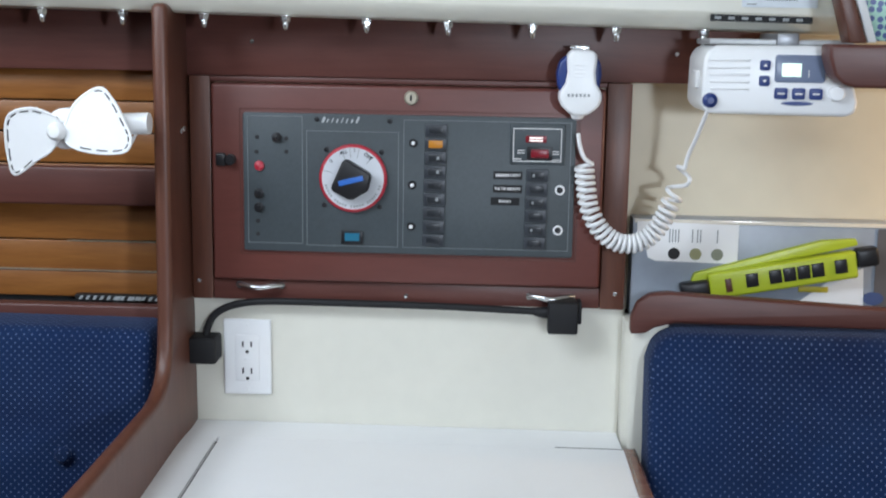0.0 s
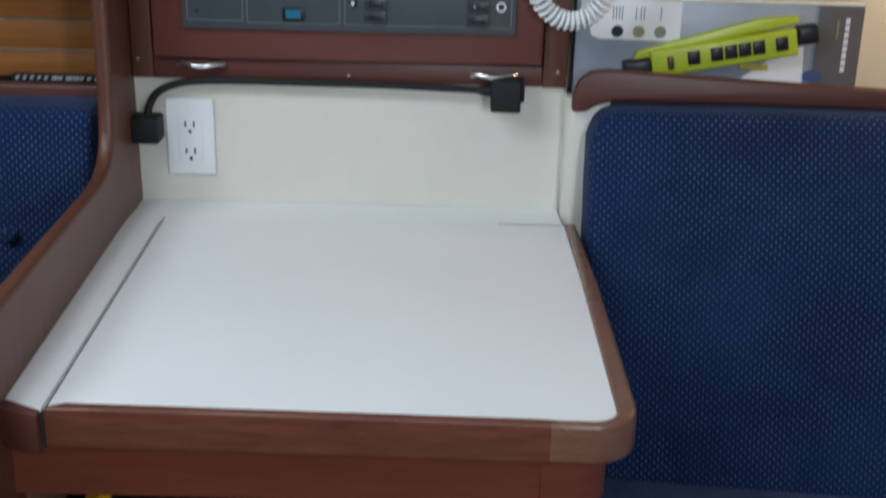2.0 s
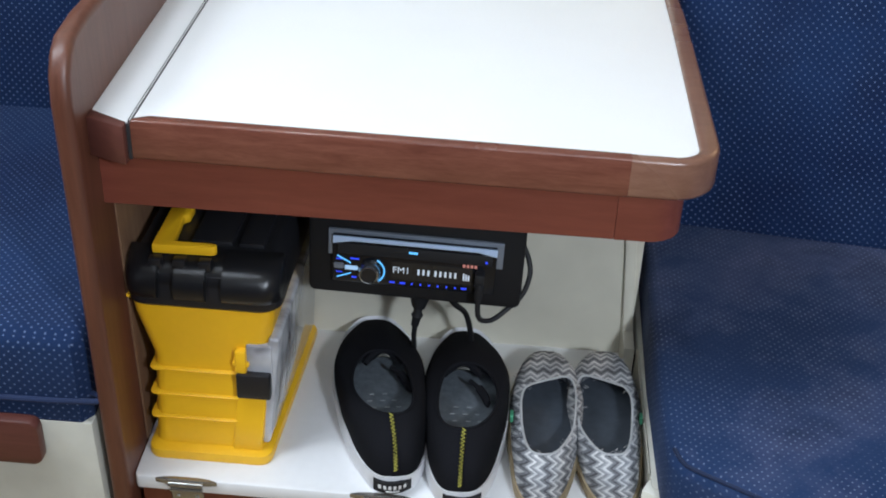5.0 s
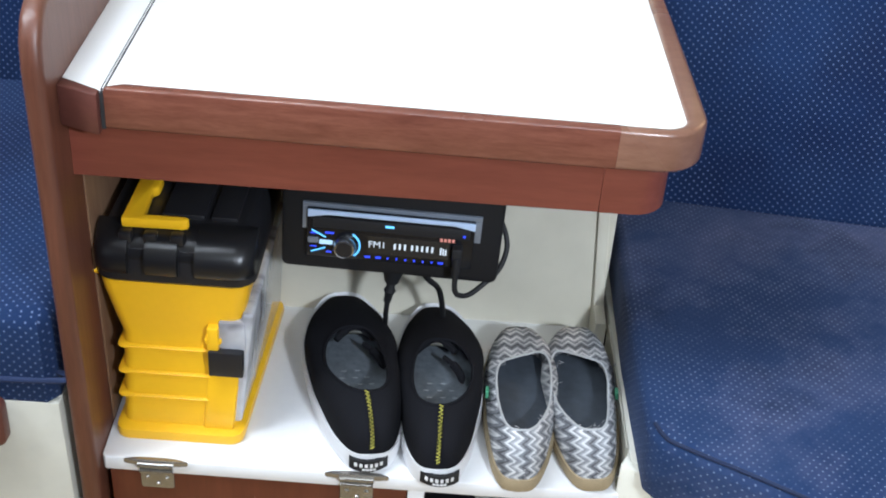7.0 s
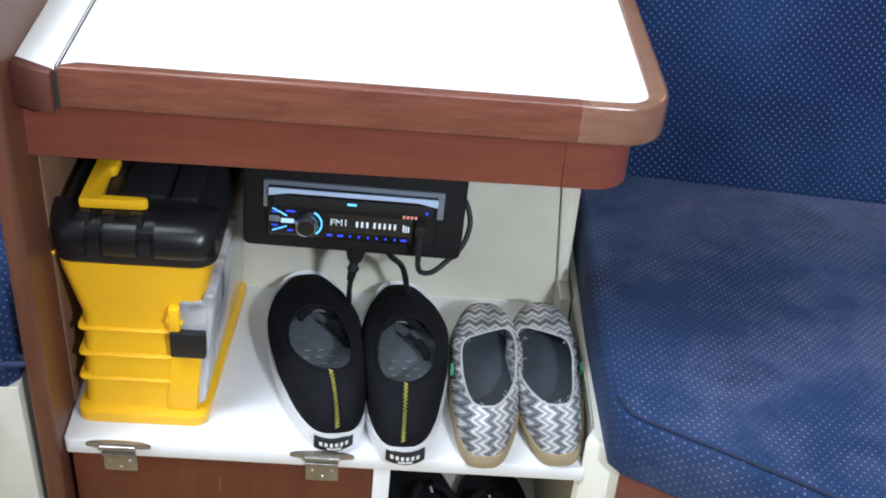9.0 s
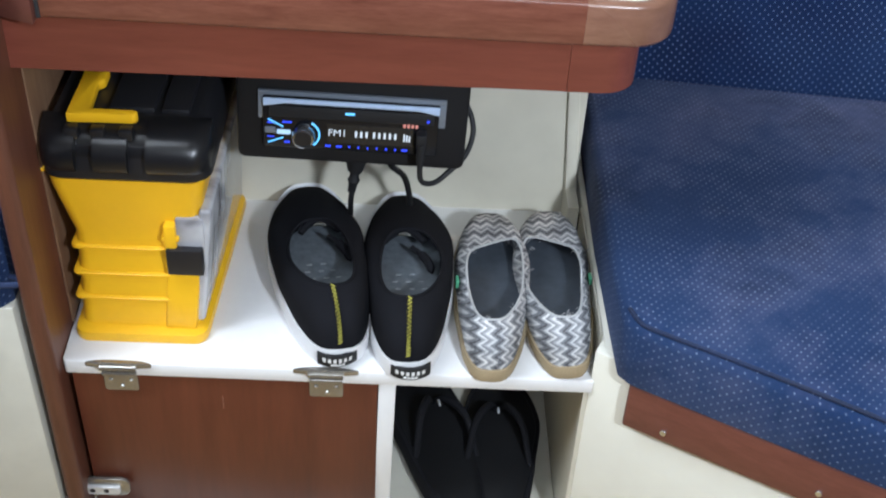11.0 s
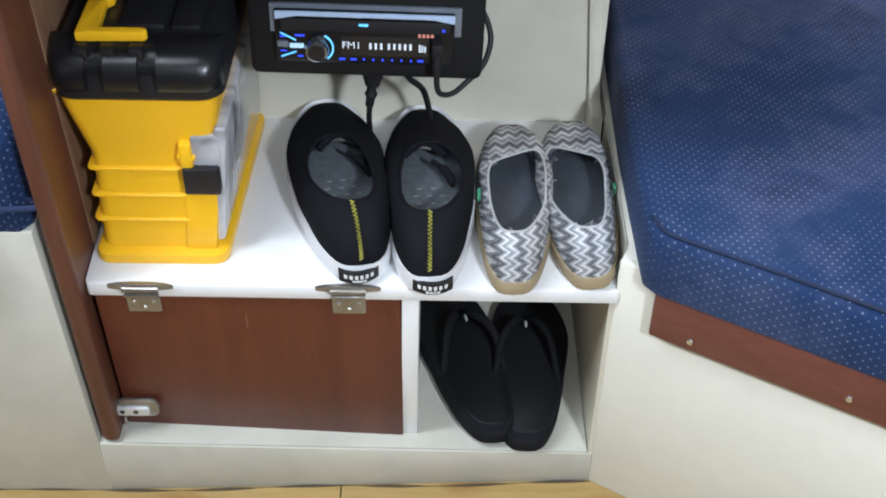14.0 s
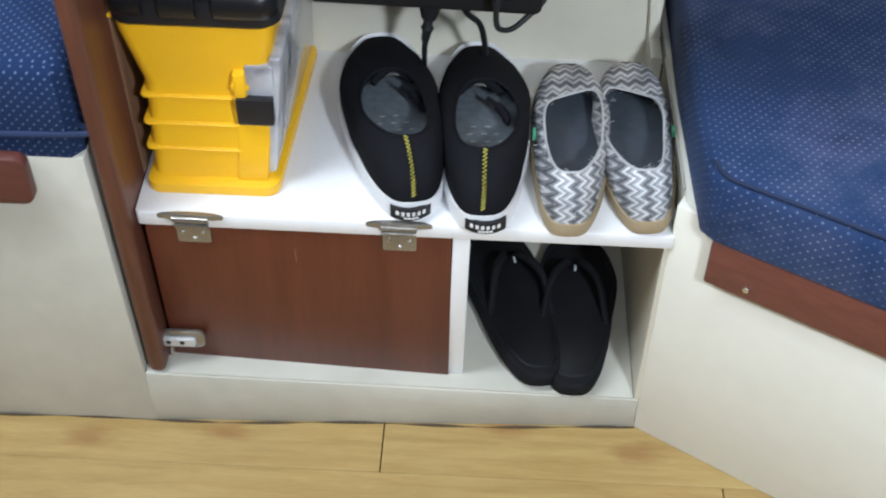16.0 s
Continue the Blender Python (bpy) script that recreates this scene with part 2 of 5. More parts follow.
def tube(points, radius, sides=8):
    """A round cord along points; radius is one number or one for each point."""
    pts = [Vector(p) for p in points]
    radii = radius if isinstance(radius, (list, tuple)) else [radius] * len(pts)
    rings, up = [], Vector((0, 0, 1))
    for i, p in enumerate(pts):
        along = (pts[min(i + 1, len(pts) - 1)] - pts[max(i - 1, 0)]).normalized()
        if i == 0:
            up = along.orthogonal().normalized()
        up = (up - along * up.dot(along)).normalized()
        side = along.cross(up)
        rings.append([p + radii[i] * (math.cos(w) * up + math.sin(w) * side) for w in (2 * math.pi * k / sides for k in range(sides))])
    return loft(rings)


def turned(profile, centre, axis, sides=20):
    """A turned body: (radius, distance along axis) pairs from centre."""
    axis = Vector(axis).normalized()
    up = axis.orthogonal().normalized()
    side = axis.cross(up)
    rings = [[Vector(centre) + axis * h + max(r, 1e-4) * (math.cos(w) * up + math.sin(w) * side)
              for w in (2 * math.pi * k / sides for k in range(sides))] for r, h in profile]
    return loft(rings)


def join(*bms):
    out = bmesh.new()
    for bm in bms:
        mesh = bpy.data.meshes.new("piece")
        bm.to_mesh(mesh)
        bm.free()
        out.from_mesh(mesh)
        bpy.data.meshes.remove(mesh)
    return out


def bent(bm, how):
    for v in bm.verts:
        v.co = how(v.co)
    return bm


def words(text, size, place, turn, depth=0.0004, bold=0.0, align="CENTER"):
    """Raised lettering as a mesh, lying in the plane that turn gives."""
    data = bpy.data.curves.new("letters", "FONT")
    data.body, data.size, data.extrude, data.offset = text, size, depth, bold
    data.align_x, data.align_y, data.resolution_u = align, "CENTER", 2
    ob = new("letters", data)
    bpy.context.view_layer.update()
    mesh = bpy.data.meshes.new_from_object(ob.evaluated_get(bpy.context.evaluated_depsgraph_get()))
    bpy.data.objects.remove(ob)
    bpy.data.curves.remove(data)
    bm = bmesh.new()
    bm.from_mesh(mesh)
    bpy.data.meshes.remove(mesh)
    bm.transform(Matrix.Translation(place) @ turn)
    return bm


# ---- setting ----
solid("floor", block(-2.2, 2.2, -3.2, 0.3, -0.05, -0.006, 0), DARK, "dark cabin sole under the oak planks", "floor", kind="structure")
solid("wall_outboard", block(-2.2, 2.2, 0.16, 0.2, -0.05, 1.96, 0), CREAM_HULL, "cream hull side behind the furniture", "wall", kind="structure")
solid("wall_inboard", block(-2.2, 2.2, -3.24, -3.2, -0.05, 1.96, 0), MAHOGANY_UP, "mahogany furniture side behind the walkway", "wall", kind="structure")
solid("wall_forward", block(2.2, 2.24, -3.24, 0.2, -0.05, 1.96, 0), CREAM, "cream cabin bulkhead", "wall", kind="structure")
solid("wall_aft", block(-2.24, -2.2, -3.24, 0.2, -0.05, 1.96, 0), CREAM, "cream cabin bulkhead", "wall", kind="structure")
solid("ceiling", block(-2.24, 2.24, -3.24, 0.2, 1.96, 2.0, 0), CREAM, "cream moulded cabin headliner", "ceiling", kind="structure")

# nav station back wall and the bulkhead of the knee space
solid("wall_nav_back", prism([(-0.335, 0.70), (0.279, 0.70), (0.283, 0.97), (-0.335, 0.97)], "y", 0.0, 0.02), CREAM,
      "cream gelcoat wall above the chart table", "wall", kind="structure")
# Knee space walls: part of their shade is in the cream itself.
solid("wall_knee_back", block(-0.32, 0.285, -0.35, -0.315, 0.0, 0.725, 0.001), KNEE_SHADE_CREAM, "cream bulkhead at the back of the shelf space", "wall", kind="structure")
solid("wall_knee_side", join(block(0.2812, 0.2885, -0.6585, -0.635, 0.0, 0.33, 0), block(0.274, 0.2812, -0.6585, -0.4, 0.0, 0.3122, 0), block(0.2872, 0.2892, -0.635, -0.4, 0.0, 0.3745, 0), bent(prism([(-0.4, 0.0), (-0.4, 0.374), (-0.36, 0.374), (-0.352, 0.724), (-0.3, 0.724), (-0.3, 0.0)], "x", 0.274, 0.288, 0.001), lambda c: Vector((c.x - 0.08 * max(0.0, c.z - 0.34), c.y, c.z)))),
      KNEE_SHADE_CREAM, "cream side panel between shelf space and settee", "wall", kind="structure")
solid("wall_knee_liner", bent(block(-0.3023, -0.3, -0.6, -0.335, 0.335, 0.724, 0.0005), lambda c: Vector((c.x - 0.036 * (c.y + 0.65) + 0.011 * min(1.0, max(0.0, (0.62 - c.z) / 0.42)), c.y, c.z))),
      LINER_WOOD, "tan wooden lining on the partition, darkened for the tool box's shadow", "wall", kind="structure")
solid("corner_post", prism([(0.281, 0.02), (0.281, -0.03), (0.29, -0.045), (0.34, -0.045), (0.34, 0.02)], "z", 0.70, 0.945, 0.003), CREAM,
      "cream moulded corner post beside the chart table", "post", kind="structure")
solid("hull_liner", block(0.2835, 1.3, 0.05, 0.07, 0.9, 1.34, 0), CREAM_HULL, "cream hull liner over the side shelf", "wall", kind="structure")

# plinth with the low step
# Plinth colour includes the dimmer light down here.
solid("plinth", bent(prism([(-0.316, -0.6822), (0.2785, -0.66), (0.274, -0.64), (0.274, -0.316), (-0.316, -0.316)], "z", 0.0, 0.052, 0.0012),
                     lambda c: Vector((c.x, c.y, c.z + (0.037 * (0.274 - c.x) / 0.6 if c.z > 0.03 else 0.0)))), DIM_CREAM,
      "cream plinth under the shoe shelf, darkened for the dim light near the floor", "plinth", kind="structure")

# Thin brown bead drawn in for the shadow line of the floor joint.
seam_line = [(-0.62 + 0.06 * k, -0.6845 + 0.0018 * math.sin(5.1 * k) + 0.0021 * max(0, k - 5), 0.0008) for k in range(16)]
solid("caulk_seam", tube(smooth_line(seam_line, 4), [0.0012 + 0.0009 * math.sin(0.9 * k) for k in range(61)], 6), plain("brown_joint_shadow", (0.06, 0.04, 0.022), 0.8), "uneven dark brown line drawn for the shadowed gap along the plinth", "seam", kind="structure")

# overhead ledge, slightly out of level
ledge = prism([(-0.1, 0.62), (-0.1, 0.022), (-0.094, 0.014), (-0.078, 0.002), (-0.06, 0.0), (0.16, 0.0), (0.16, 0.62)], "x", -1.3, 1.3, 0.002, 2)
ledge.transform(pose(0, 0, 1.343, 0, 1.0, 0))
solid("overhead_ledge", ledge, CREAM, "cream moulded deck edge above the panel", "ledge", kind="structure")


def band(name, bm, label):
    return solid(name, bm, MAHOGANY, label, "trim", kind="structure")


band("trim_upper", block(-0.33, 0.46, -0.004, 0.03, 1.266, 1.375, 0.002), "dark mahogany band under the deck edge")
band("trim_aft_upper", block(-0.95, -0.335, 0.02, 0.05, 1.27, 1.39, 0.002), "dark mahogany band under the deck edge")
band("trim_side_shelf", block(0.289, 1.3, -0.035, 0.05, 0.93, 0.944, 0.002), "mahogany side shelf behind the fiddle")

# ---- partition ----
side = [(-0.681, 0.088), (-0.68, 0.4), (-0.68, 0.8), (-0.676, 0.828), (-0.664, 0.848), (-0.645, 0.859), (-0.6, 0.863), (-0.4, 0.86), (-0.21, 0.858),
        (-0.175, 0.862), (-0.15, 0.872), (-0.134, 0.888), (-0.125, 0.91), (-0.119, 0.95), (-0.115, 1.05), (-0.112, 1.2), (-0.11, 1.36), (0.03, 1.36), (0.03, 0.088)]


def skewed(c):
    """The partition stands a little out of square and leans inwards below the table."""
    return Vector((c.x - 0.036 * (c.y + 0.65) + 0.011 * min(1.0, max(0.0, (0.62 - c.z) / 0.42)), c.y, c.z))


partition = thing("partition", (-0.316, -0.3, 0.088), "varnished mahogany partition with a rounded arm beside the chart table", "partition")
part("panel", bent(prism(side, "x", -0.324, -0.3025, 0.0085, 4), skewed), MAHOGANY_UP, partition)
for y, z in ((-0.05, 1.193), (-0.035, 1.195)):
    part("screw", turned([(0.0045, 0), (0.004, 0.003), (0, 0.004)], (-0.3245, y, z), (1, 0, 0), 12), STEEL, partition, "bright screw head")

# ---- chart table ----
TOP = 0.775
table = thing("chart_table", (0, -0.32, 0.675), "white laminate chart table with a rounded mahogany edge", "table")


def front(x):
    """The front edge of the table runs a little out of square."""
    return -0.644 - 0.022 * (x + 0.01)


edge_out, edge_in = [], []
for k in range(9):
    w = radians(90 * k / 8)
    edge_out.append((0.26 + 0.046 * math.cos(w), front(0.26) + 0.033 - 0.046 * math.sin(w)))
    edge_in.append((0.261 + 0.024 * math.cos(w), front(0.261) + 0.024 - 0.024 * math.sin(w)))
mid_out, mid_in = [(0.306, -0.5446)], [(0.285, -0.5446)]
pieces = (([(0.299, -0.075), (0.305, -0.3), (0.306, -0.5445), (0.285, -0.5445), (0.285, -0.3), (0.282, -0.075)], "worn pale mahogany side edging"),
          (mid_out + edge_out + [(0.2201, front(0.22) - 0.013), (0.2201, front(0.22))] + edge_in[::-1] + mid_in, "rounded worn pale mahogany corner edging"),
          ([(0.22, front(0.22) - 0.013), (-0.257, front(-0.257) - 0.015), (-0.257, -0.6475), (-0.241, front(-0.241)), (0.22, front(0.22))], "rounded varnished mahogany edging"))
EDGE_WORN = wood("worn_edge_mahogany", (0.16, 0.072, 0.048), (0.24, 0.125, 0.085), (3, 9, 14), 0.24)
for outline, note in pieces:
    part("edging", prism(outline, "z", 0.736, TOP + 0.0035, 0.0), MAHOGANY_EDGE if "varnished" in note else EDGE_WORN, table, note)
for edging in [c for c in table.children if c.name.startswith("edging")]:
    bm = bmesh.new()
    bm.from_mesh(edging.data)
    flat = [e for e in bm.edges if len(e.link_faces) == 2 and e.calc_face_angle(0) > 0.5 and abs(e.verts[0].co.z - e.verts[1].co.z) < 1e-5
            and not all(abs(v.co.x - 0.22005) < 0.001 for v in e.verts) and not all(abs(v.co.y + 0.22475) < 0.001 for v in e.verts)]
    bmesh.ops.bevel(bm, geom=flat, offset=0.005, segments=3, profile=0.5, affect="EDGES", clamp_overlap=True)
    bm.to_mesh(edging.data)
    bm.free()
    edging.data.set_sharp_from_angle(angle=radians(38))
lid = [(0.283, -0.0753), (0.286, -0.3)] + [(x + 0.001, y - 0.001) for x, y in edge_in] + [(-0.241, front(-0.241) - 0.001), (-0.2555, -0.649), (-0.2568, -0.645), (-0.2706, -0.0953), (-0.2706, -0.0753)]
part("lid", prism(lid, "z", 0.735, TOP, 0.0006, 1), LAMINATE, table, "white laminate lid")
part("fixed_top", prism([(-0.3255, -0.001), (0.2785, -0.001), (0.281, -0.0742), (-0.2741, -0.0742), (-0.2741, -0.0953), (-0.2603, -0.651), (-0.3018, -0.629)], "z", 0.735, TOP - 0.0003, 0.0005, 1),
     LAMINATE, table, "white laminate fixed strip")


def along_hinge(c):
    """Follows the hinge line, which runs at a slight angle across the top."""
    return Vector((c.x - 0.0001 + 0.0249 * (-0.0953 - c.y), c.y, c.z))


for x in (-0.2735, -0.2712):
    part("slot", bent(block(x - 0.0005, x + 0.0005, -0.648, -0.0953, TOP - 0.004, TOP + 0.0003, 0), along_hinge), DARK, table, "thin dark hinge line")
part("hinge_leaf", bent(block(-0.2729, -0.2718, -0.6475, -0.0953, TOP - 0.004, TOP + 0.0003, 0), along_hinge), LAMINATE, table, "thin pale strip between the hinge lines")
part("block_gap", block(-0.2603, -0.257, -0.655, -0.6515, 0.737, TOP - 0.001, 0), DARK, table, "dark gap beside the end block")
part("lid_gap", block(0.19, 0.2805, -0.0752, -0.0742, TOP - 0.004, TOP + 0.0003, 0), DARK, table, "thin dark gap behind the lid")
part("end_block", prism([(-0.3018, -0.6295), (-0.3018, -0.648), (-0.2605, -0.6645), (-0.2605, -0.6515)], "z", 0.734, TOP + 0.0008, 0.002), MAHOGANY, table, "dark mahogany end block")
bow = [(0.248 + 0.036 * math.cos(radians(w)), -0.592 - 0.036 * math.sin(radians(w))) for w in range(0, 91, 15)]
part("apron", prism([(0.2158, -0.628), (-0.3015, -0.628), (-0.3015, -0.606), (0.2158, -0.606)], "z", 0.67, 0.7318, 0.0006, 1), APRON_WOOD, table, "reddish mahogany apron under the table")
part("apron", prism([(0.2838, -0.56)] + bow + [(0.216, -0.628), (0.216, -0.606), (0.242, -0.606), (0.254, -0.59), (0.254, -0.56)], "z", 0.67, 0.7318, 0.0), APRON_WOOD, table, "rounded mahogany apron corner")
part("apron", prism([(0.276, -0.2), (0.2838, -0.5595), (0.254, -0.5595), (0.256, -0.2)], "z", 0.67, 0.7318, 0.002, 2), APRON_WOOD, table)
part("underside", block(-0.30, 0.25, -0.605, -0.335, 0.7255, 0.7345, 0.001), CREAM, table, "pale underside")

# ---- settees ----


def cushion(outline, z0, z1, bevel, shape=None):
    bm = prism(outline, "z", z0, z1)
    for level, size, steps in ((z1, bevel, 4), (z0, 0.005, 2)):
        edges = [e for e in bm.edges if all(abs(v.co.z - level) < 1e-5 for v in e.verts)]
        bmesh.ops.bevel(bm, geom=edges, offset=size, segments=steps, profile=0.5, affect="EDGES", clamp_overlap=True)
    return bent(bm, shape) if shape else bm


def piping(name, points, parent, radius=0.0035):
    return part(name, tube(smooth_line(points), radius, 8), BLUE_SEAM, parent, "dark stitched piping")


ux, uy = 0.8566, -0.5161   # along the angled front of the settee
base_r = thing("settee_base", (0.5, -0.5, 0), "cream settee base with an angled front", "settee base", "settee bases")
part("front_panel", prism([(0.2785, -0.66), (0.2785 + 1.2 * ux, -0.66 + 1.2 * uy), (0.31 + 1.2 * ux, -0.64 + 1.2 * uy), (0.31, -0.6585), (0.2885, -0.64)], "z", 0.0, 0.372, 0.002), CREAM, base_r)
part("seat_board", prism([(0.2895, -0.655), (0.31, -0.671), (0.30 + 1.2 * ux, -0.63 + 1.2 * uy), (1.3, -0.1), (0.2895, -0.1)], "z", 0.35, 0.374, 0.003), CREAM, base_r)
trim = block(0.048, 1.15, -0.016, -0.001, 0.287, 0.348, 0.004, 3)
bent(trim, lambda c: Vector((c.x, c.y, c.z + 0.013 + 0.062 * (min(c.x, 0.45) - 0.05))))
trim.transform(Matrix.Translation((0.2785, -0.66, 0)) @ Matrix.Rotation(math.atan2(uy, ux), 4, "Z"))
rail = part("fiddle_rail", trim, wood("rail_mahogany", (0.11, 0.032, 0.023), (0.165, 0.055, 0.04), (3, 3, 12), 0.38), base_r, "mahogany rail along the seat front")
for d in (0.095, 0.262, 0.45, 0.7):
    part("screw", turned([(0.004, 0), (0.0034, 0.002), (0, 0.0026)], (0.2785 + d * ux + 0.016 * uy, -0.66 + d * uy - 0.016 * ux, 0.313 + 0.062 * (min(d, 0.45) - 0.05)), (uy, -ux, 0), 10), STEEL, rail, "countersunk screw")

seat_r = thing("seat_cushion", (0.6, -0.45, 0.375), "blue dotted seat cushion with worn nap on the angled settee", "cushion", "seat cushions")
front_r = [(0.3, -0.13), (0.293, -0.5), (0.2955, -0.672), (0.299, -0.689), (0.31, -0.7035)]
seat_outline = front_r + [(0.31 + 1.1 * ux, -0.7035 + 1.1 * uy), (1.3, -0.14), (0.7, -0.12)]


def drooped(c):
    """A slightly wavy top, and a front edge that hangs over the settee base."""
    out = (c.x - 0.2785) * uy - (c.y + 0.66) * ux
    d = (c.x - 0.2785) * ux + (c.y + 0.66) * uy
    rise = 0.062 * max(0.0, min(d, 0.45) - 0.05)
    return c + Vector((0, 0, 0.004 * math.sin(7 * c.x + 3) * (c.z > 0.42) + (rise - 0.0115) * (c.z < 0.386 and out > 0.01)))


part("cover", cushion(seat_outline, 0.375, 0.452, 0.018, drooped), BLUE_SEAT, seat_r)
seam = [(0.3025, -0.676, 0.4475), (0.3105, -0.696, 0.447), (0.326, -0.7085, 0.4465)] + [(0.326 + d * ux, -0.7085 + d * uy, 0.447 + 0.003 * math.sin(9 * d)) for d in (0.1, 0.2, 0.3, 0.5, 0.9)]
part("piping", tube(smooth_line(seam), 0.0022, 8), BLUE_SEAM, seat_r, "dark stitched piping")

back_r = thing("back_cushion", (0.65, -0.12, 0.45), "blue dotted back cushion leaning under the side shelf", "cushion", "back cushions")
back = [(0.312, 0.44), (1.3, 0.44), (1.3, 0.945), (0.345, 0.943), (0.318, 0.932), (0.308, 0.90)]
part("cover", bent(prism(back, "y", -0.10, -0.012, 0.018, 4), lambda c: Vector((c.x, c.y - (0.945 - c.z) * 0.2 * (c.y < -0.03) - max(0.0, c.x - 0.35) * 0.11 * (0.945 - c.z) / 0.5 * (c.y < -0.03), c.z))), BLUE_BACK, back_r)

base_l = thing("settee_base", (-0.7, -0.5, 0), "cream settee base with a mahogany rail", "settee base", "settee bases")
# Same darkened cream, for the dim light low on this base.
part("front_panel", bent(prism([(-2.19, -0.69), (-0.3135, -0.683), (-0.3135, -0.64), (-2.19, -0.64)], "z", 0.0, 0.415, 0.0012), lambda c: Vector((c.x - 0.015 * c.z / 0.415, c.y + 0.008 * c.z / 0.415, c.z))), DIM_CREAM, base_l)
part("seat_board", block(-2.15, -0.3305, -0.638, -0.05, 0.39, 0.412, 0.003), CREAM, base_l)
part("fiddle_rail", prism(rounded(-2.15, -0.38, 0.37, 0.43, 0.012), "y", -0.699, -0.683, 0.003), MAHOGANY, base_l, "mahogany rail along the seat front")
seat_l = thing("seat_cushion", (-0.7, -0.4, 0.413), "blue dotted seat cushion beside the mahogany partition", "cushion", "seat cushions")
# Darker back tone here stands in for the shadow over this seat.
part("cover", cushion([(-2.15, -0.06), (-0.349, -0.06), (-0.329, -0.66), (-0.34, -0.675), (-2.15, -0.682)], 0.413, 0.53, 0.022), BLUE_BACK, seat_l)
piping("piping", [(-1.3, -0.683, 0.445), (-0.8, -0.68, 0.445), (-0.35, -0.676, 0.446), (-0.332, -0.657, 0.447)], seat_l)
back_l = thing("back_cushion", (-0.7, -0.1, 0.53), "blue dotted back cushion with a tufted button", "cushion", "back cushions")
part("cover", bent(prism([(-2.15, 0.5), (-0.355, 0.5), (-0.36, 0.925), (-2.15, 0.935)], "y", -0.09, 0.01, 0.02, 4), lambda c: Vector((c.x, c.y - (0.93 - c.z) * 0.12 * (c.y < -0.03), c.z))), BLUE_BACK, back_l)
part("button", turned([(0.011, 0), (0.012, 0.004), (0.008, 0.008), (0, 0.009)], (-0.476, -0.116, 0.757), (0, -1, 0.1)), BLUE_BACK, back_l, "dark tufted button")

# ---- side shelves with fiddles ----
fiddle = [(0.286, 0.933), (0.286, 0.955), (0.294, 0.976), (0.31, 0.988), (0.335, 0.991), (0.64, 0.9755), (1.3, 0.95), (1.3, 0.925), (0.63, 0.948), (0.345, 0.95), (0.318, 0.942), (0.305, 0.934)]
solid("shelf_fiddle", prism(fiddle, "y", -0.062, -0.042, 0.004, 3), MAHOGANY, "curved mahogany fiddle along the side shelf", "shelf rail", "shelf rails")
solid("shelf_fiddle", block(-0.95, -0.346, 0.0, 0.02, 1.082, 1.136, 0.004, 3), MAHOGANY, "dark mahogany fiddle across the slatted hull", "shelf rail", "shelf rails")
solid("shelf_fiddle", block(-0.95, -0.346, 0.0, 0.022, 0.905, 0.939, 0.004, 3), MAHOGANY, "dark mahogany fiddle above the back cushion", "shelf rail", "shelf rails")

# ---- hull strips ----
hull_strips = tagged(new("hull_ceiling"), "varnished teak strips lining the hull", "wall lining", "", "structure")
for z0, z1 in ((1.2265, 1.2695), (1.1815, 1.2245), (1.1365, 1.1795), (1.0915, 1.1345), (1.0245, 1.0895), (0.9795, 1.0225), (0.9395, 0.9775)):
    part("strip", block(-0.95, -0.345, 0.05, 0.062, z0, z1, 0.002), TEAK_STRIP, hull_strips)
part("backing", block(-0.95, -0.345, 0.063, 0.075, 0.88, 1.33, 0), DARK, hull_strips)
# Thin brass-coloured bars drawn in as the highlights on the strip edges.
part("bright_line", block(-0.95, -0.348, 0.0475, 0.0495, 0.9785, 0.9803, 0), BRASS, hull_strips, "thin painted highlight along a strip edge")
part("bright_line", block(-0.52, -0.348, 0.0475, 0.0495, 1.0225, 1.0238, 0), BRASS, hull_strips, "thin painted highlight along a strip edge")

# ---- electrical cabinet ----
GREY_PANEL = plain("grey_switch_panel", (0.06, 0.073, 0.081), 0.42, 0.0, 0.12, 220, 0.04, 0.3)
GREY_LINE = plain("panel_line", (0.15, 0.17, 0.18), 0.5)
ROCKER = plain("charcoal_rocker", (0.034, 0.04, 0.05), 0.4)
KEY = plain("black_rocker_key", (0.016, 0.019, 0.024), 0.35)
DIAL_WHITE = plain("dial_white", (0.6, 0.62, 0.66), 0.4)
DARK_RED = plain("dark_red_plastic", (0.2, 0.008, 0.018), 0.3)
RED = plain("red_plastic", (0.42, 0.02, 0.04), 0.4)
BLUE_PLASTIC = plain("blue_plastic", (0.014, 0.036, 0.17), 0.4)
BLUE_PAINT = plain("blue_paint", (0.03, 0.14, 0.5), 0.4)
INK = plain("pale_ink", (0.7, 0.7, 0.7), 0.6)
GREY_INK = plain("grey_ink", (0.3, 0.32, 0.33), 0.6)
FACE = pose(0, 0, 0, 90, 0, 0)   # lettering that faces the cabin

cabinet = thing("panel_cabinet", (-0.02, -0.01, 0.955), "mahogany electrical cabinet with a hinged door and grey switch panel", "cabinet")
part("stile", block(-0.3215, -0.292, -0.011, 0.02, 0.9555, 1.266, 0.002), MAHOGANY_UP, cabinet)
part("stile", block(0.2475, 0.281, -0.011, 0.02, 0.9545, 1.2655, 0.002), MAHOGANY_UP, cabinet)
part("rail", block(-0.2915, 0.247, -0.011, 0.02, 0.9555, 0.984, 0.002), MAHOGANY, cabinet)
part("rail", block(-0.2915, 0.247, -0.011, 0.02, 1.2585, 1.2655, 0.001), MAHOGANY, cabinet)
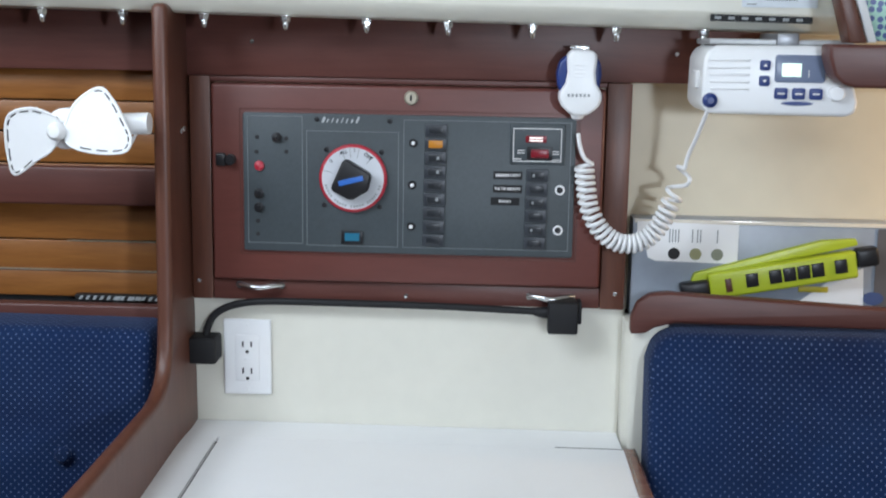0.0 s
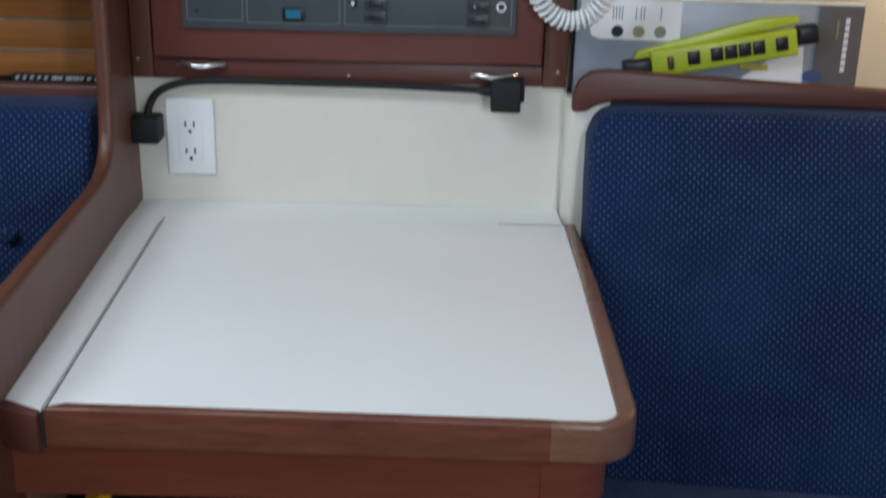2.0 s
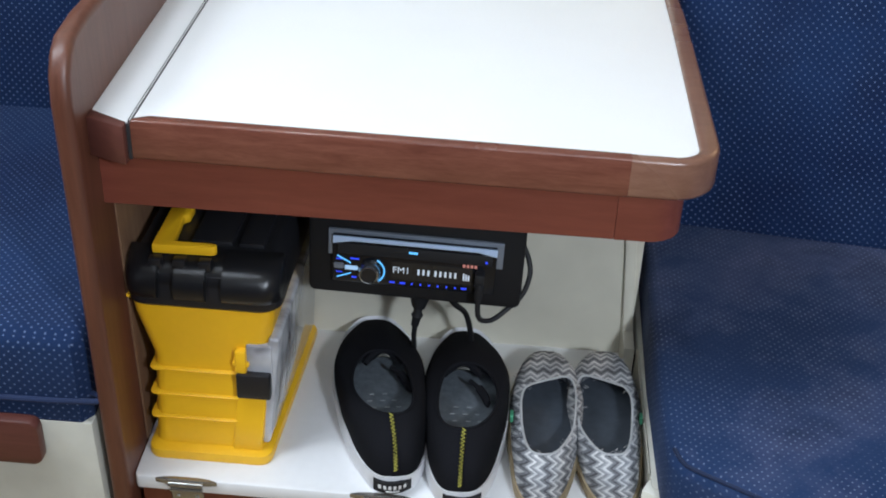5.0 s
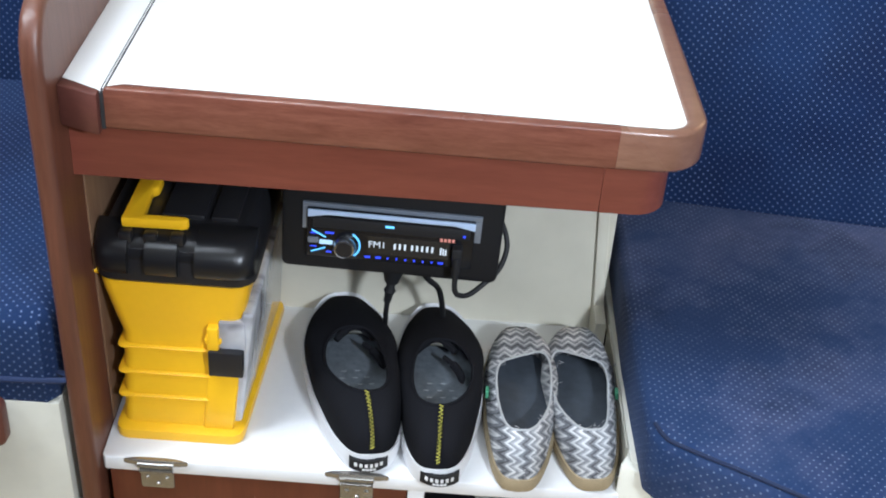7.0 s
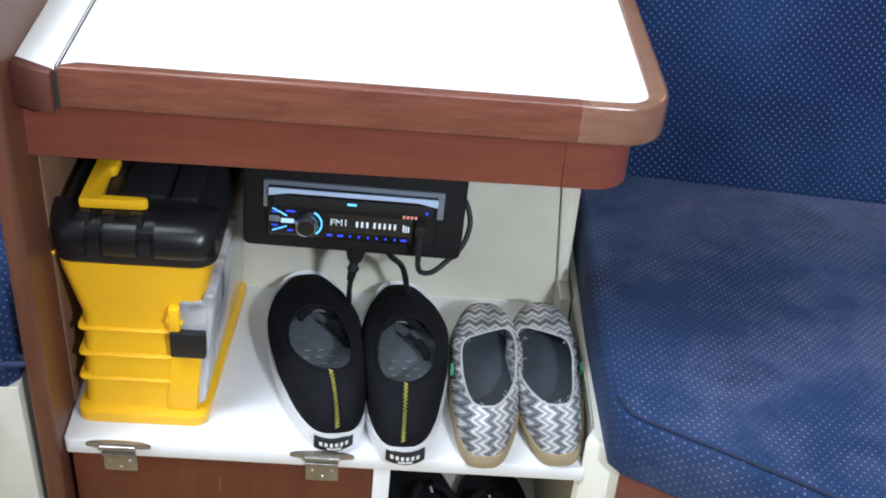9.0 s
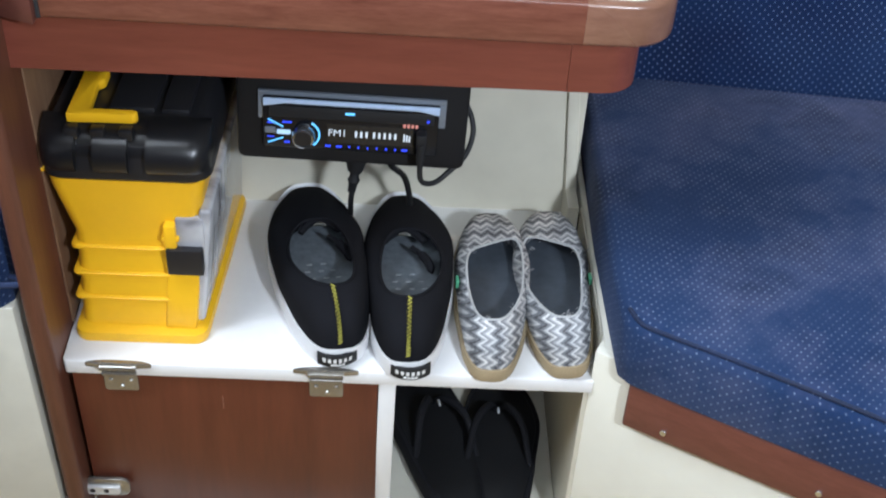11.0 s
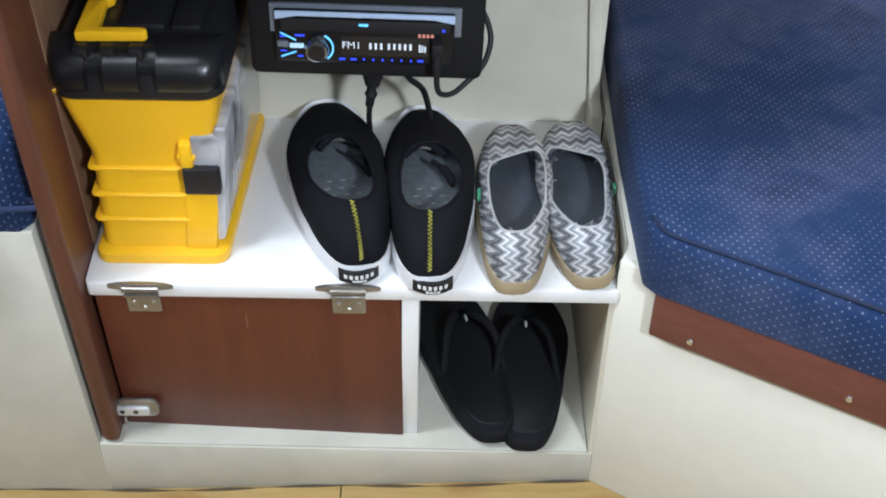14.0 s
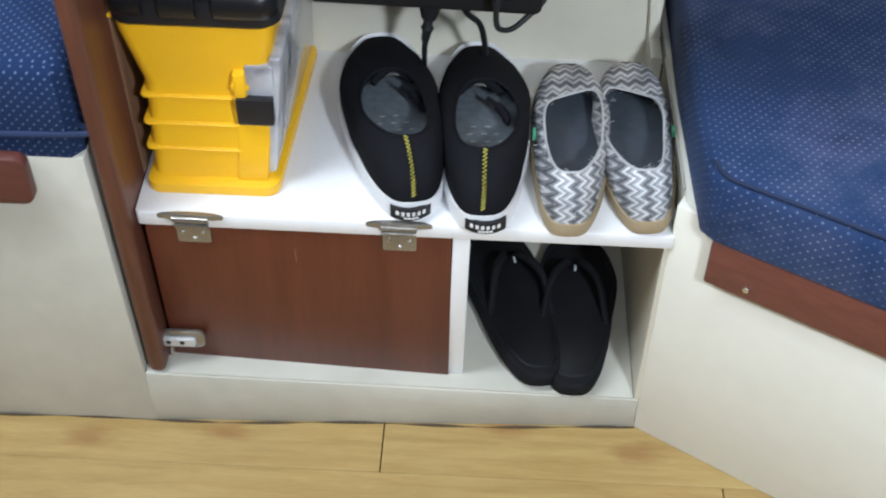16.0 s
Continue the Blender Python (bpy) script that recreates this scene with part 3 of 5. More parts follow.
door = part("door", block(-0.2895, 0.2455, -0.021, 0.01, 0.9855, 1.257, 0.005, 3), DOOR_WOOD, cabinet, "mahogany cabinet door")
recess = join(block(-0.2505, 0.2125, -0.0214, -0.0205, 1.0225, 1.0243, 0), block(-0.2505, 0.2125, -0.0214, -0.0205, 1.2225, 1.2243, 0), block(-0.2505, -0.2487, -0.0214, -0.0205, 1.0243, 1.2225, 0), block(0.2107, 0.2125, -0.0214, -0.0205, 1.0243, 1.2225, 0))
part("panel_gap", recess, MAHOGANY, door, "dark gap round the switch panel")
part("lock", turned([(0.0095, 0), (0.0095, 0.003), (0.0075, 0.005), (0.0, 0.005)], (-0.016, -0.0212, 1.2415), (0, -1, 0), 24), BRASS, door, "round brass cam lock")
part("keyhole", block(-0.0172, -0.0148, -0.0268, -0.0258, 1.2375, 1.2455, 0.0003), DARK, door, "dark key slot")
part("catch", join(block(-0.2825, -0.2685, -0.029, -0.0212, 1.1445, 1.1625, 0.003), turned([(0.0075, 0), (0.0075, 0.01), (0.005, 0.012)], (-0.2625, -0.0215, 1.1535), (0, -1, 0), 16)), BLACK, door, "black plastic turn catch")


def pull(x0, x1, z):
    body = tube(smooth_line([(x0, -0.0125, z), (x0 + 0.012, -0.021, z + 0.001), ((x0 + x1) / 2, -0.028, z - 0.001), (x1 - 0.012, -0.021, z + 0.001), (x1, -0.0125, z)]), [0.003] + [0.0038] * 23 + [0.003], 10)
    ends = [turned([(0.0052, 0), (0.005, 0.004), (0.003, 0.006)], (x, -0.0112, z), (0, -1, 0), 14) for x in (x0 + 0.003, x1 - 0.003)]
    return join(body, *ends)


part("pull", pull(-0.2575, -0.1925, 0.9775), STEEL, cabinet, "chrome drawer pull")
part("pull", pull(0.1475, 0.2115, 0.9715), STEEL, cabinet, "chrome drawer pull")
for x, z in ((-0.312, 0.981), (-0.021, 0.9665), (0.268, 0.977)):
    part("screw", turned([(0.0032, 0), (0.003, 0.0012), (0, 0.0015)], (x, -0.0112, z), (0, -1, 0), 10), STEEL, cabinet, "bright screw head")

# switch panel
PY = -0.0262
panel = part("switch_panel", prism(rounded(-0.2445, 0.2065, 1.0285, 1.2185, 0.004), "y", PY, -0.0148, 0.0012), GREY_PANEL, cabinet, "grey metal switch panel")


def outline_bar(x0, x1, z0, z1, w=0.0011):
    y0, y1 = PY - 0.0005, PY + 0.0002
    return join(block(x0, x1, y0, y1, z1 - w, z1, 0), block(x0, x1, y0, y1, z0, z0 + w, 0), block(x0, x0 + w, y0, y1, z0 + w, z1 - w, 0), block(x1 - w, x1, y0, y1, z0 + w, z1 - w, 0))


for box in ((-0.2385, -0.1625, 1.0395, 1.2145), (-0.1575, -0.0315, 1.0375, 1.1955), (-0.0255, 0.2005, 1.0375, 1.2125)):
    part("border_line", outline_bar(*box), GREY_LINE, panel, "faint engraved border")

part("battery_selector", turned([(0.0445, 0), (0.0445, 0.006), (0.042, 0.0085), (0, 0.0085)], (-0.093, PY, 1.132), (0, -1, 0), 48), DIAL_WHITE, panel, "white battery selector dial with a red rim")
part("rim", turned([(0.0447, 0.0), (0.0462, 0.001), (0.0462, 0.006), (0.0447, 0.0078), (0.0432, 0.0084)], (-0.093, PY, 1.132), (0, -1, 0), 48), RED, panel, "red dial rim")
knob_shape = [(-0.105, 1.1575), (-0.099, 1.159), (-0.068, 1.1405), (-0.0665, 1.135), (-0.071, 1.117), (-0.092, 1.1045), (-0.098, 1.1055), (-0.119, 1.1165), (-0.1205, 1.122)]
part("knob", prism(knob_shape, "y", PY - 0.026, PY - 0.0086, 0.003, 3), BLACK, panel, "black five-sided selector knob")
mark = block(-0.017, 0.017, PY - 0.0268, PY - 0.0262, -0.0035, 0.0035, 0.0005)
mark.transform(Matrix.Translation((-0.0935, 0, 1.131)) @ Matrix.Rotation(radians(-14), 4, "Y"))
part("knob_mark", mark, BLUE_PAINT, panel, "blue mark on the knob")
DIAL = PY - 0.0089
for text, x, z, turn, size in (("OFF", -0.0725, 1.1625, -38, 0.0072), ("1", -0.0905, 1.1705, -2, 0.0068), ("ALL", -0.1055, 1.1675, 20, 0.0066), ("2", -0.1225, 1.1555, 45, 0.0066)):
    part("dial_word", words(text, size, (x, DIAL, z), Matrix.Rotation(radians(-turn), 4, "Y") @ FACE, 0.0002, 0.00012), DARK, panel, "black dial lettering")
spokes = []
for a in (112, 96, 78, 48, 165):
    bm = block(0.028, 0.0425, DIAL - 0.0001, DIAL + 0.0003, -0.0004, 0.0004, 0)
    bm.transform(Matrix.Translation((-0.093, 0, 1.132)) @ Matrix.Rotation(-radians(a), 4, "Y"))
    spokes.append(bm)
for k in range(26):
    a = 195 + 6 * k
    bm = block(0.0365, 0.0395, DIAL - 0.0001, DIAL + 0.0003, -0.0012, 0.0012, 0)
    bm.transform(Matrix.Translation((-0.093, 0, 1.132)) @ Matrix.Rotation(-radians(a), 4, "Y"))
    if k % 6 != 5:
        spokes.append(bm)
    else:
        bm.free()
part("dial_print", join(*spokes), GREY_INK, panel, "fine grey print round the dial")
for x, z in ((-0.130, 1.170), (-0.055, 1.168), (-0.133, 1.094), (-0.057, 1.093), (-0.143, 1.211), (-0.044, 1.210)):
    part("screw", turned([(0.0036, 0), (0.0034, 0.0012), (0, 0.0018)], (x, PY, z), (0, -1, 0), 12), BLACK, panel, "black panel screw")
bars = []
for k, (w, h) in enumerate(((0.007, 0.0075), (0.004, 0.005), (0.003, 0.0065), (0.004, 0.005), (0.003, 0.0068), (0.0035, 0.0055), (0.005, 0.005), (0.006, 0.0085))):
    x = -0.137 + 0.0066 * k
    bars.append(bent(block(x, x + w * 0.5, PY - 0.0004, PY + 0.0002, 1.2065, 1.2065 + h, 0), lambda c: Vector((c.x + 0.4 * (c.z - 1.2065), c.y, c.z))))
part("maker_mark", join(*bars), plain("pale_grey_ink", (0.4, 0.42, 0.43), 0.5), panel, "pale slanted maker's mark")
lcd = part("meter_window", block(-0.1095, -0.0795, PY - 0.003, PY, 1.0405, 1.0595, 0.0012), BLACK, panel, "black meter frame")
part("display", block(-0.1045, -0.0845, PY - 0.0036, PY - 0.003, 1.0455, 1.0565, 0), glow("blue_display", (0.02, 0.25, 0.42), 0.06), lcd, "blue meter display")
for x, z, r in ((-0.225, 1.185, 0.003), (-0.185, 1.184, 0.003), (-0.226, 1.165, 0.003), (-0.185, 1.166, 0.003), (-0.225, 1.070, 0.0032), (-0.225, 1.052, 0.003)):
    part("hole", turned([(r, 0), (r * 0.9, 0.0006), (0, 0.0006)], (x, PY, z), (0, -1, 0), 12), DARK, panel, "dark fixing hole")
part("toggle", join(turned([(0.007, 0), (0.0065, 0.004), (0.003, 0.005), (0.0028, 0.013), (0.0, 0.014)], (-0.198, PY, 1.185), (0.25, -1, 0.1), 16)), BLACK, panel, "black toggle switch")
part("pilot_lamp", turned([(0.007, 0), (0.0065, 0.003), (0.0, 0.006)], (-0.222, PY, 1.146), (0, -1, 0), 16), RED, panel, "red pilot lamp")
for z in (1.108, 1.089):
    part("button", turned([(0.0068, 0), (0.0066, 0.003), (0.0045, 0.0035), (0.0045, 0.007), (0.0, 0.0075)], (-0.223, PY, z), (0, -1, 0), 16), BLACK, panel, "black push breaker")
for x, z in ((-0.012, 1.181), (-0.013, 1.124), (-0.014, 1.067)):
    lamp_base = part("indicator", turned([(0.006, 0), (0.0055, 0.0015), (0.0, 0.0015)], (x, PY, z), (0, -1, 0), 16), BLACK, panel, "black indicator bezel")
    part("lens", turned([(0.0028, 0), (0.0025, 0.0025), (0.0, 0.0035)], (x, PY - 0.0012, z), (0, -1, 0), 12), WHITE_PLASTIC, lamp_base, "pale indicator lens")
AMBER = glow("amber_rocker", (0.75, 0.3, 0.02), 0.14)
for k in range(9):
    z = 1.1992 - 0.01875 * k
    x = 0.0188 - 0.0003 * k
    body = part("rocker_switch", block(x - 0.0145, x + 0.0145, PY - 0.004, PY, z - 0.0083, z + 0.0083, 0.001), ROCKER, panel, "black rocker switch")
    lit = k == 1
    key = block(x - 0.0095, x + 0.0095, PY - 0.0068, PY - 0.004, z - 0.005, z + 0.005, 0.001)
    bent(key, lambda c: Vector((c.x, c.y + (0.002 if (c.x - x) * (1 if k % 2 else -1) > 0 else 0), c.z)))
    part("rocker", key, AMBER if lit else KEY, body, "lit amber rocker" if lit else "")
    if k in (2, 3, 5):
        part("mark", block(x + 0.002, x + 0.0055, PY - 0.0071, PY - 0.0066, z - 0.002, z + 0.002, 0), GREY_INK, body, "grey rocker mark")
for k in range(6):
    z, x = 1.1412 - 0.0186 * k, 0.1562 - 0.0003 * k
    body = part("rocker_switch", block(x - 0.0145, x + 0.0145, PY - 0.004, PY, z - 0.0082, z + 0.0082, 0.001), ROCKER, panel, "black rocker switch")
    key = block(x - 0.0095, x + 0.0095, PY - 0.0068, PY - 0.004, z - 0.005, z + 0.005, 0.001)
    bent(key, lambda c: Vector((c.x, c.y + (0.002 if (c.x - x) * (1 if k % 2 else -1) > 0 else 0), c.z)))
    part("rocker", key, KEY, body)
    if k % 2 == 0:
        part("mark", block(x - 0.0065, x - 0.0035, PY - 0.0071, PY - 0.0066, z - 0.0018, z + 0.0018, 0), GREY_INK, body, "grey rocker mark")
for text, x, z in (("LIGHT", 0.1165, 1.1402), ("INSTRUMENTS", 0.1165, 1.1217), ("RADIO", 0.1135, 1.1045)):
    tape = part("label_tape", block(x - 0.0195, x + 0.0195, PY - 0.0007, PY, z - 0.0052, z + 0.0052, 0), RUBBER, panel, "black embossed label tape")
    if text == "LIGHT":
        part("print", join(*[block(x - 0.0165 + 0.0032 * k, x - 0.0143 + 0.0032 * k, PY - 0.0011, PY - 0.0007, z - 0.0019, z + 0.0019, 0) for k in range(6)]), INK, tape, "white print bars")
    part("lettering", words(text, 0.0053, (x + (0.0105 if text == "LIGHT" else 0.0), PY - 0.0009, z), FACE, 0.0002, 0.0001), INK, tape, "white embossed capitals")
for x, z in ((0.187, 1.1215), (0.186, 1.0665)):
    ring = part("breaker_ring", turned([(0.0068, 0), (0.0068, 0.002), (0.0048, 0.0025), (0.0046, 0.0008), (0, 0.0008)], (x, PY, z), (0, -1, 0), 20), WHITE_PLASTIC, panel, "white breaker ring")
    part("plunger", turned([(0.0044, 0), (0.004, 0.0012), (0, 0.0014)], (x, PY - 0.0006, z), (0, -1, 0), 14), BLACK, ring, "black plunger")
meter = part("bilge_meter", block(0.1185, 0.192, PY - 0.003, PY, 1.1555, 1.2095, 0.0015), GREY_PANEL, panel, "small grey pump switch plate")
for box in ((0.1225, 0.1875, 1.1595, 1.2045),):
    x0, x1, z0, z1 = box
    yy = PY - 0.0033
    part("border_line", join(block(x0, x1, yy, yy + 0.0004, z1 - 0.0012, z1, 0), block(x0, x1, yy, yy + 0.0004, z0, z0 + 0.0012, 0),
                             block(x0, x0 + 0.0012, yy, yy + 0.0004, z0, z1, 0), block(x1 - 0.0012, x1, yy, yy + 0.0004, z0, z1, 0)), INK, meter, "white printed border")
part("lamp_window", block(0.139, 0.167, PY - 0.0042, PY - 0.003, 1.1855, 1.1945, 0.0006), DARK_RED, meter, "red lamp window")
for x0, x1, z in ((0.144, 0.162, 1.1915), (0.144, 0.162, 1.188)):
    part("lamp_bar", block(x0, x1, PY - 0.0046, PY - 0.0042, z - 0.0011, z + 0.0011, 0), glow("lamp_glow", (1.0, 0.9, 0.88), 0.9), meter, "glowing pilot bar")
part("rocker_surround", block(0.1415, 0.1755, PY - 0.0036, PY - 0.003, 1.1615, 1.18, 0.0003), BLACK, meter)
part("rocker", block(0.1465, 0.1705, PY - 0.007, PY - 0.003, 1.165, 1.1765, 0.0015), DARK_RED, meter, "red rocker switch")
small = [block(x - 0.005, x + 0.005, PY - 0.0034, PY - 0.003, z - 0.0006, z + 0.0006, 0) for x, z in ((0.1335, 1.1745), (0.1335, 1.1712), (0.1795, 1.1735), (0.1795, 1.1702), (0.129, 1.163), (0.18, 1.1625))]
part("small_print", join(*small), INK, meter, "tiny white print")

# ---- outlet and power cord ----
outlet = thing("wall_outlet", (-0.2465, 0, 0.8705), "white double wall outlet with a square cover plate", "outlet")
part("cover_plate", block(-0.2805, -0.2125, -0.006, 0.0, 0.8155, 0.9255, 0.0025, 3), WHITE_PLASTIC, outlet)
insert = part("insert", block(-0.2632, -0.2288, -0.0085, -0.0055, 0.8365, 0.9035, 0.0015), WHITE_PLASTIC, outlet, "white raised socket insert")
for z in (0.8895, 0.8505):
    for x in (-0.2522, -0.2402):
        part("slot", block(x - 0.0011, x + 0.0011, -0.0091, -0.0083, z - 0.0035, z + 0.0045, 0), DARK, insert, "dark blade slot")
    part("ground_hole", turned([(0.0026, 0), (0.0024, 0.0006), (0, 0.0006)], (-0.246, -0.0086, z - 0.0105), (0, -1, 0), 12), DARK, insert, "dark ground hole")
part("test_button", block(-0.2505, -0.2415, -0.0095, -0.0084, 0.8665, 0.8715, 0.0005), WHITE_PLASTIC, insert)
for z in (0.9172, 0.8238):
    part("screw", turned([(0.0026, 0), (0.0022, 0.0008), (0, 0.001)], (-0.2465, -0.006, z), (0, -1, 0), 10), WHITE_PLASTIC, outlet)

cord = thing("extension_cable", (-0.05, -0.012, 0.95), "black power cord with a moulded adapter at each end", "power cable")
part("cable", tube(smooth_line([(-0.3, -0.022, 0.893), (-0.301, -0.016, 0.912), (-0.289, -0.013, 0.934), (-0.262, -0.0125, 0.9475), (-0.215, -0.0165, 0.9545), (-0.11, -0.018, 0.9555), (0.03, -0.018, 0.9545), (0.13, -0.019, 0.952), (0.172, -0.02, 0.951)]), 0.0052, 10), RUBBER, cord)
part("plug", block(-0.3225, -0.2835, -0.042, -0.0005, 0.8675, 0.905, 0.004, 3), RUBBER, cord, "square black plug")
part("strain_relief", tube([(0.158, -0.02, 0.951), (0.17, -0.022, 0.951), (0.184, -0.024, 0.951)], [0.0055, 0.0078, 0.0085], 12), RUBBER, cord)
part("adapter", block(0.176, 0.2165, -0.048, -0.0135, 0.926, 0.97, 0.003, 3), RUBBER, cord, "black square power adapter")
part("adapter_face", block(0.2165, 0.2215, -0.044, -0.016, 0.94, 0.971, 0.002), RUBBER, cord)

# ---- bolts under the deck edge ----
first = None
for k, x in enumerate((-0.494, -0.388, -0.281, -0.175, -0.07, 0.035, 0.143, 0.25, 0.36)):
    z = 1.3435 - 0.01745 * x
    if first is None:
        first = thing("deck_bolt", (x, -0.08, z), "bright cap nut on a bolt under the deck edge", "bolt", "deck bolts")
        part("washer", turned([(0.0085, 0), (0.0085, 0.0012), (0.003, 0.0012)], (x, -0.08, z), (0, 0, -1), 18), STEEL, first)
        part("nut", turned([(0.0062, 0.001), (0.0065, 0.002), (0.0062, 0.008), (0.0045, 0.0085)], (x, -0.08, z), (0, 0, -1), 6), STEEL, first)
        part("stud", turned([(0.0038, 0.008), (0.0042, 0.01), (0.0042, 0.014), (0.0028, 0.018), (0, 0.0195)], (x, -0.08, z), (0, 0, -1), 14), STEEL, first)
    else:
        copy_thing(first, pose(x, -0.08, z, 0, 0, 23 * k))
for x, z in ((-0.231, 1.313), (0.342, 1.305)):
    solid("screw", turned([(0.0036, 0), (0.003, 0.0012), (0, 0.0016)], (x - 0.004, -0.0042, z), (0, -1, 0), 10), STEEL, "small bright screw in the mahogany band", "screw", "trim screws")

# ---- handheld microphone, cord and radio ----
mic = thing("microphone", (0.206, -0.004, 1.27), "white handheld radio microphone with blue grips on a hook", "microphone", "marine radio set")
mic_out = [(0.1885, 1.302), (0.1905, 1.28), (0.188, 1.266), (0.181, 1.255), (0.1795, 1.246), (0.184, 1.236), (0.193, 1.228), (0.201, 1.2245), (0.215, 1.2245), (0.223, 1.228), (0.232, 1.236), (0.2365, 1.246), (0.235, 1.255), (0.2285, 1.266), (0.2265, 1.28), (0.229, 1.302), (0.222, 1.309), (0.195, 1.309)]
part("shell", prism(mic_out, "y", -0.066, -0.024, 0.006, 3), WHITE_PLASTIC, mic)
grip = [(0.19, 1.303), (0.1795, 1.294), (0.1765, 1.278), (0.1785, 1.262), (0.184, 1.25), (0.2285, 1.25), (0.2335, 1.262), (0.2355, 1.278), (0.2335, 1.294), (0.225, 1.303)]
part("grip", prism(grip, "y", -0.055, -0.02, 0.005, 3), BLUE_PLASTIC, mic, "dark blue rubber grip")
part("clip", block(0.194, 0.22, -0.04, -0.004, 1.3085, 1.315, 0.0015), STEEL, mic, "metal hanging clip")
part("neck", turned([(0.0095, 0), (0.0085, 0.005), (0.0065, 0.0075)], (0.206, -0.045, 1.2265), (0, 0, -1), 18), WHITE_PLASTIC, mic)
part("strain_relief", tube([(0.2065, -0.045, 1.22), (0.2075, -0.045, 1.208), (0.208, -0.045, 1.196)], [0.006, 0.0058, 0.005], 12), BLUE_PLASTIC, mic, "dark blue cord sleeve")
part("badge", turned([(0.0125, 0), (0.012, 0.0008), (0, 0.001)], (0, 0, 0), (0, -1, 0), 24), BLUE_PLASTIC, mic, "dark oval badge")
badge = mic.children[-1]
badge.data.transform(Matrix.Translation(mic.location))
badge.data.transform(Matrix.Diagonal((1, 1, 0.25, 1)))
badge.data.transform(Matrix.Translation(Vector((0.2065, -0.066, 1.2985)) - mic.location))
part("grille", join(*[block(0.198, 0.216, -0.0668, -0.0655, z - 0.0008, z + 0.0008, 0.0003) for z in (1.29, 1.285, 1.28, 1.275)]), WHITE_PLASTIC, mic)
part("lettering", join(*[block(0.191 + 0.0052 * k, 0.194 + 0.0052 * k, -0.0668, -0.066, 1.249, 1.2528, 0) for k in range(6)]), GREY_INK, mic, "grey print bars")

path = smooth_line([(0.217, -0.045, 1.158), (0.2205, -0.045, 1.13), (0.2265, -0.046, 1.1), (0.241, -0.05, 1.073), (0.262, -0.053, 1.0575), (0.285, -0.055, 1.0555), (0.306, -0.058, 1.066), (0.321, -0.062, 1.088), (0.331, -0.068, 1.115), (0.34, -0.076, 1.143), (0.347, -0.083, 1.16)], 30)
coil, turns = [], 33
for i, p in enumerate(path):
    along = (path[min(i + 1, len(path) - 1)] - path[max(i - 1, 0)]).normalized()
    across = Vector((0, 1, 0))
    other = along.cross(across).normalized()
    share = i / (len(path) - 1)
    w = 2 * math.pi * (turns * share - 3.0 * max(0.0, share - 0.75) ** 2 * turns)
    coil.append(p + 0.0112 * (math.cos(w) * other + math.sin(w) * across))
lead = smooth_line([(0.208, -0.045, 1.2), (0.2105, -0.046, 1.185), (0.217, -0.048, 1.168), tuple(coil[0])], 5)[:-1]
tail = smooth_line([tuple(coil[-1]), (0.345, -0.1, 1.178), (0.351, -0.125, 1.205), (0.3555, -0.152, 1.232), (0.358, -0.168, 1.25)], 6)[1:]
line = lead + coil + tail
mic_cord = thing("coiled_cord", (0.28, -0.05, 1.06), "white coiled microphone cord hanging in a loop", "cord", "marine radio set")
part("cord", tube(line, 0.0029, 7), WHITE_PLASTIC, mic_cord)

vhf = thing("marine_radio", (0.44, -0.1, 1.24), "white marine radio with blue keys under the deck edge", "radio", "marine radio set")
vhf_out = [(0.36, 1.2365), (0.524, 1.235), (0.534, 1.2405), (0.5355, 1.253), (0.529, 1.275), (0.515, 1.306), (0.505, 1.316), (0.492, 1.3195), (0.364, 1.3185), (0.353, 1.313), (0.3485, 1.302), (0.3475, 1.25), (0.352, 1.24)]
part("case", prism(vhf_out, "y", -0.165, -0.045, 0.007, 3), WHITE_PLASTIC, vhf)
part("side_knob", block(0.3435, 0.3495, -0.14, -0.1, 1.266, 1.287, 0.002), WHITE_PLASTIC, vhf)
for k in range(5):
    part("grille_rib", block(0.353 + 0.001 * k, 0.404, -0.1668, -0.164, 1.2995 - 0.0085 * k, 1.3025 - 0.0085 * k, 0.0012), WHITE_PLASTIC, vhf)
bezel = part("screen_bezel", prism(rounded(0.4335, 0.4935, 1.2755, 1.3085, 0.004), "y", -0.1672, -0.164, 0.001), plain("slate_plastic", (0.16, 0.2, 0.3), 0.3), vhf, "slate blue display surround")
part("screen", block(0.4415, 0.4645, -0.168, -0.167, 1.2825, 1.2985, 0), glow("radio_screen", (0.75, 0.95, 0.85), 0.9), bezel, "glowing pale display")
part("print", join(*[block(0.473, 0.4745, -0.1677, -0.1671, z - 0.001, z + 0.001, 0) for z in (1.289, 1.286, 1.283)]), INK, bezel)
for x, z in ((0.4215, 1.2955), (0.4215, 1.277)):
    key = part("key", prism(rounded(x - 0.0062, x + 0.0062, z - 0.0062, z + 0.0062, 0.0025, 3), "y", -0.1682, -0.164, 0.001), BLUE_PLASTIC, vhf, "dark blue arrow key")
    d = 0.0022 if z > 1.29 else -0.0022
    part("arrow", prism([(x - 0.0024, z - d * 0.6), (x + 0.0024, z - d * 0.6), (x, z + d)], "y", -0.1686, -0.168, 0), INK, key, "white arrow")
for x in (0.442, 0.463, 0.4838):
    key = part("key", prism(rounded(x - 0.0078, x + 0.0078, 1.2555, 1.269, 0.0025, 3), "y", -0.1682, -0.164, 0.001), BLUE_PLASTIC, vhf, "dark blue key")
    part("print", block(x - 0.0042, x + 0.0042, -0.1686, -0.168, 1.2612, 1.263, 0), INK, key)
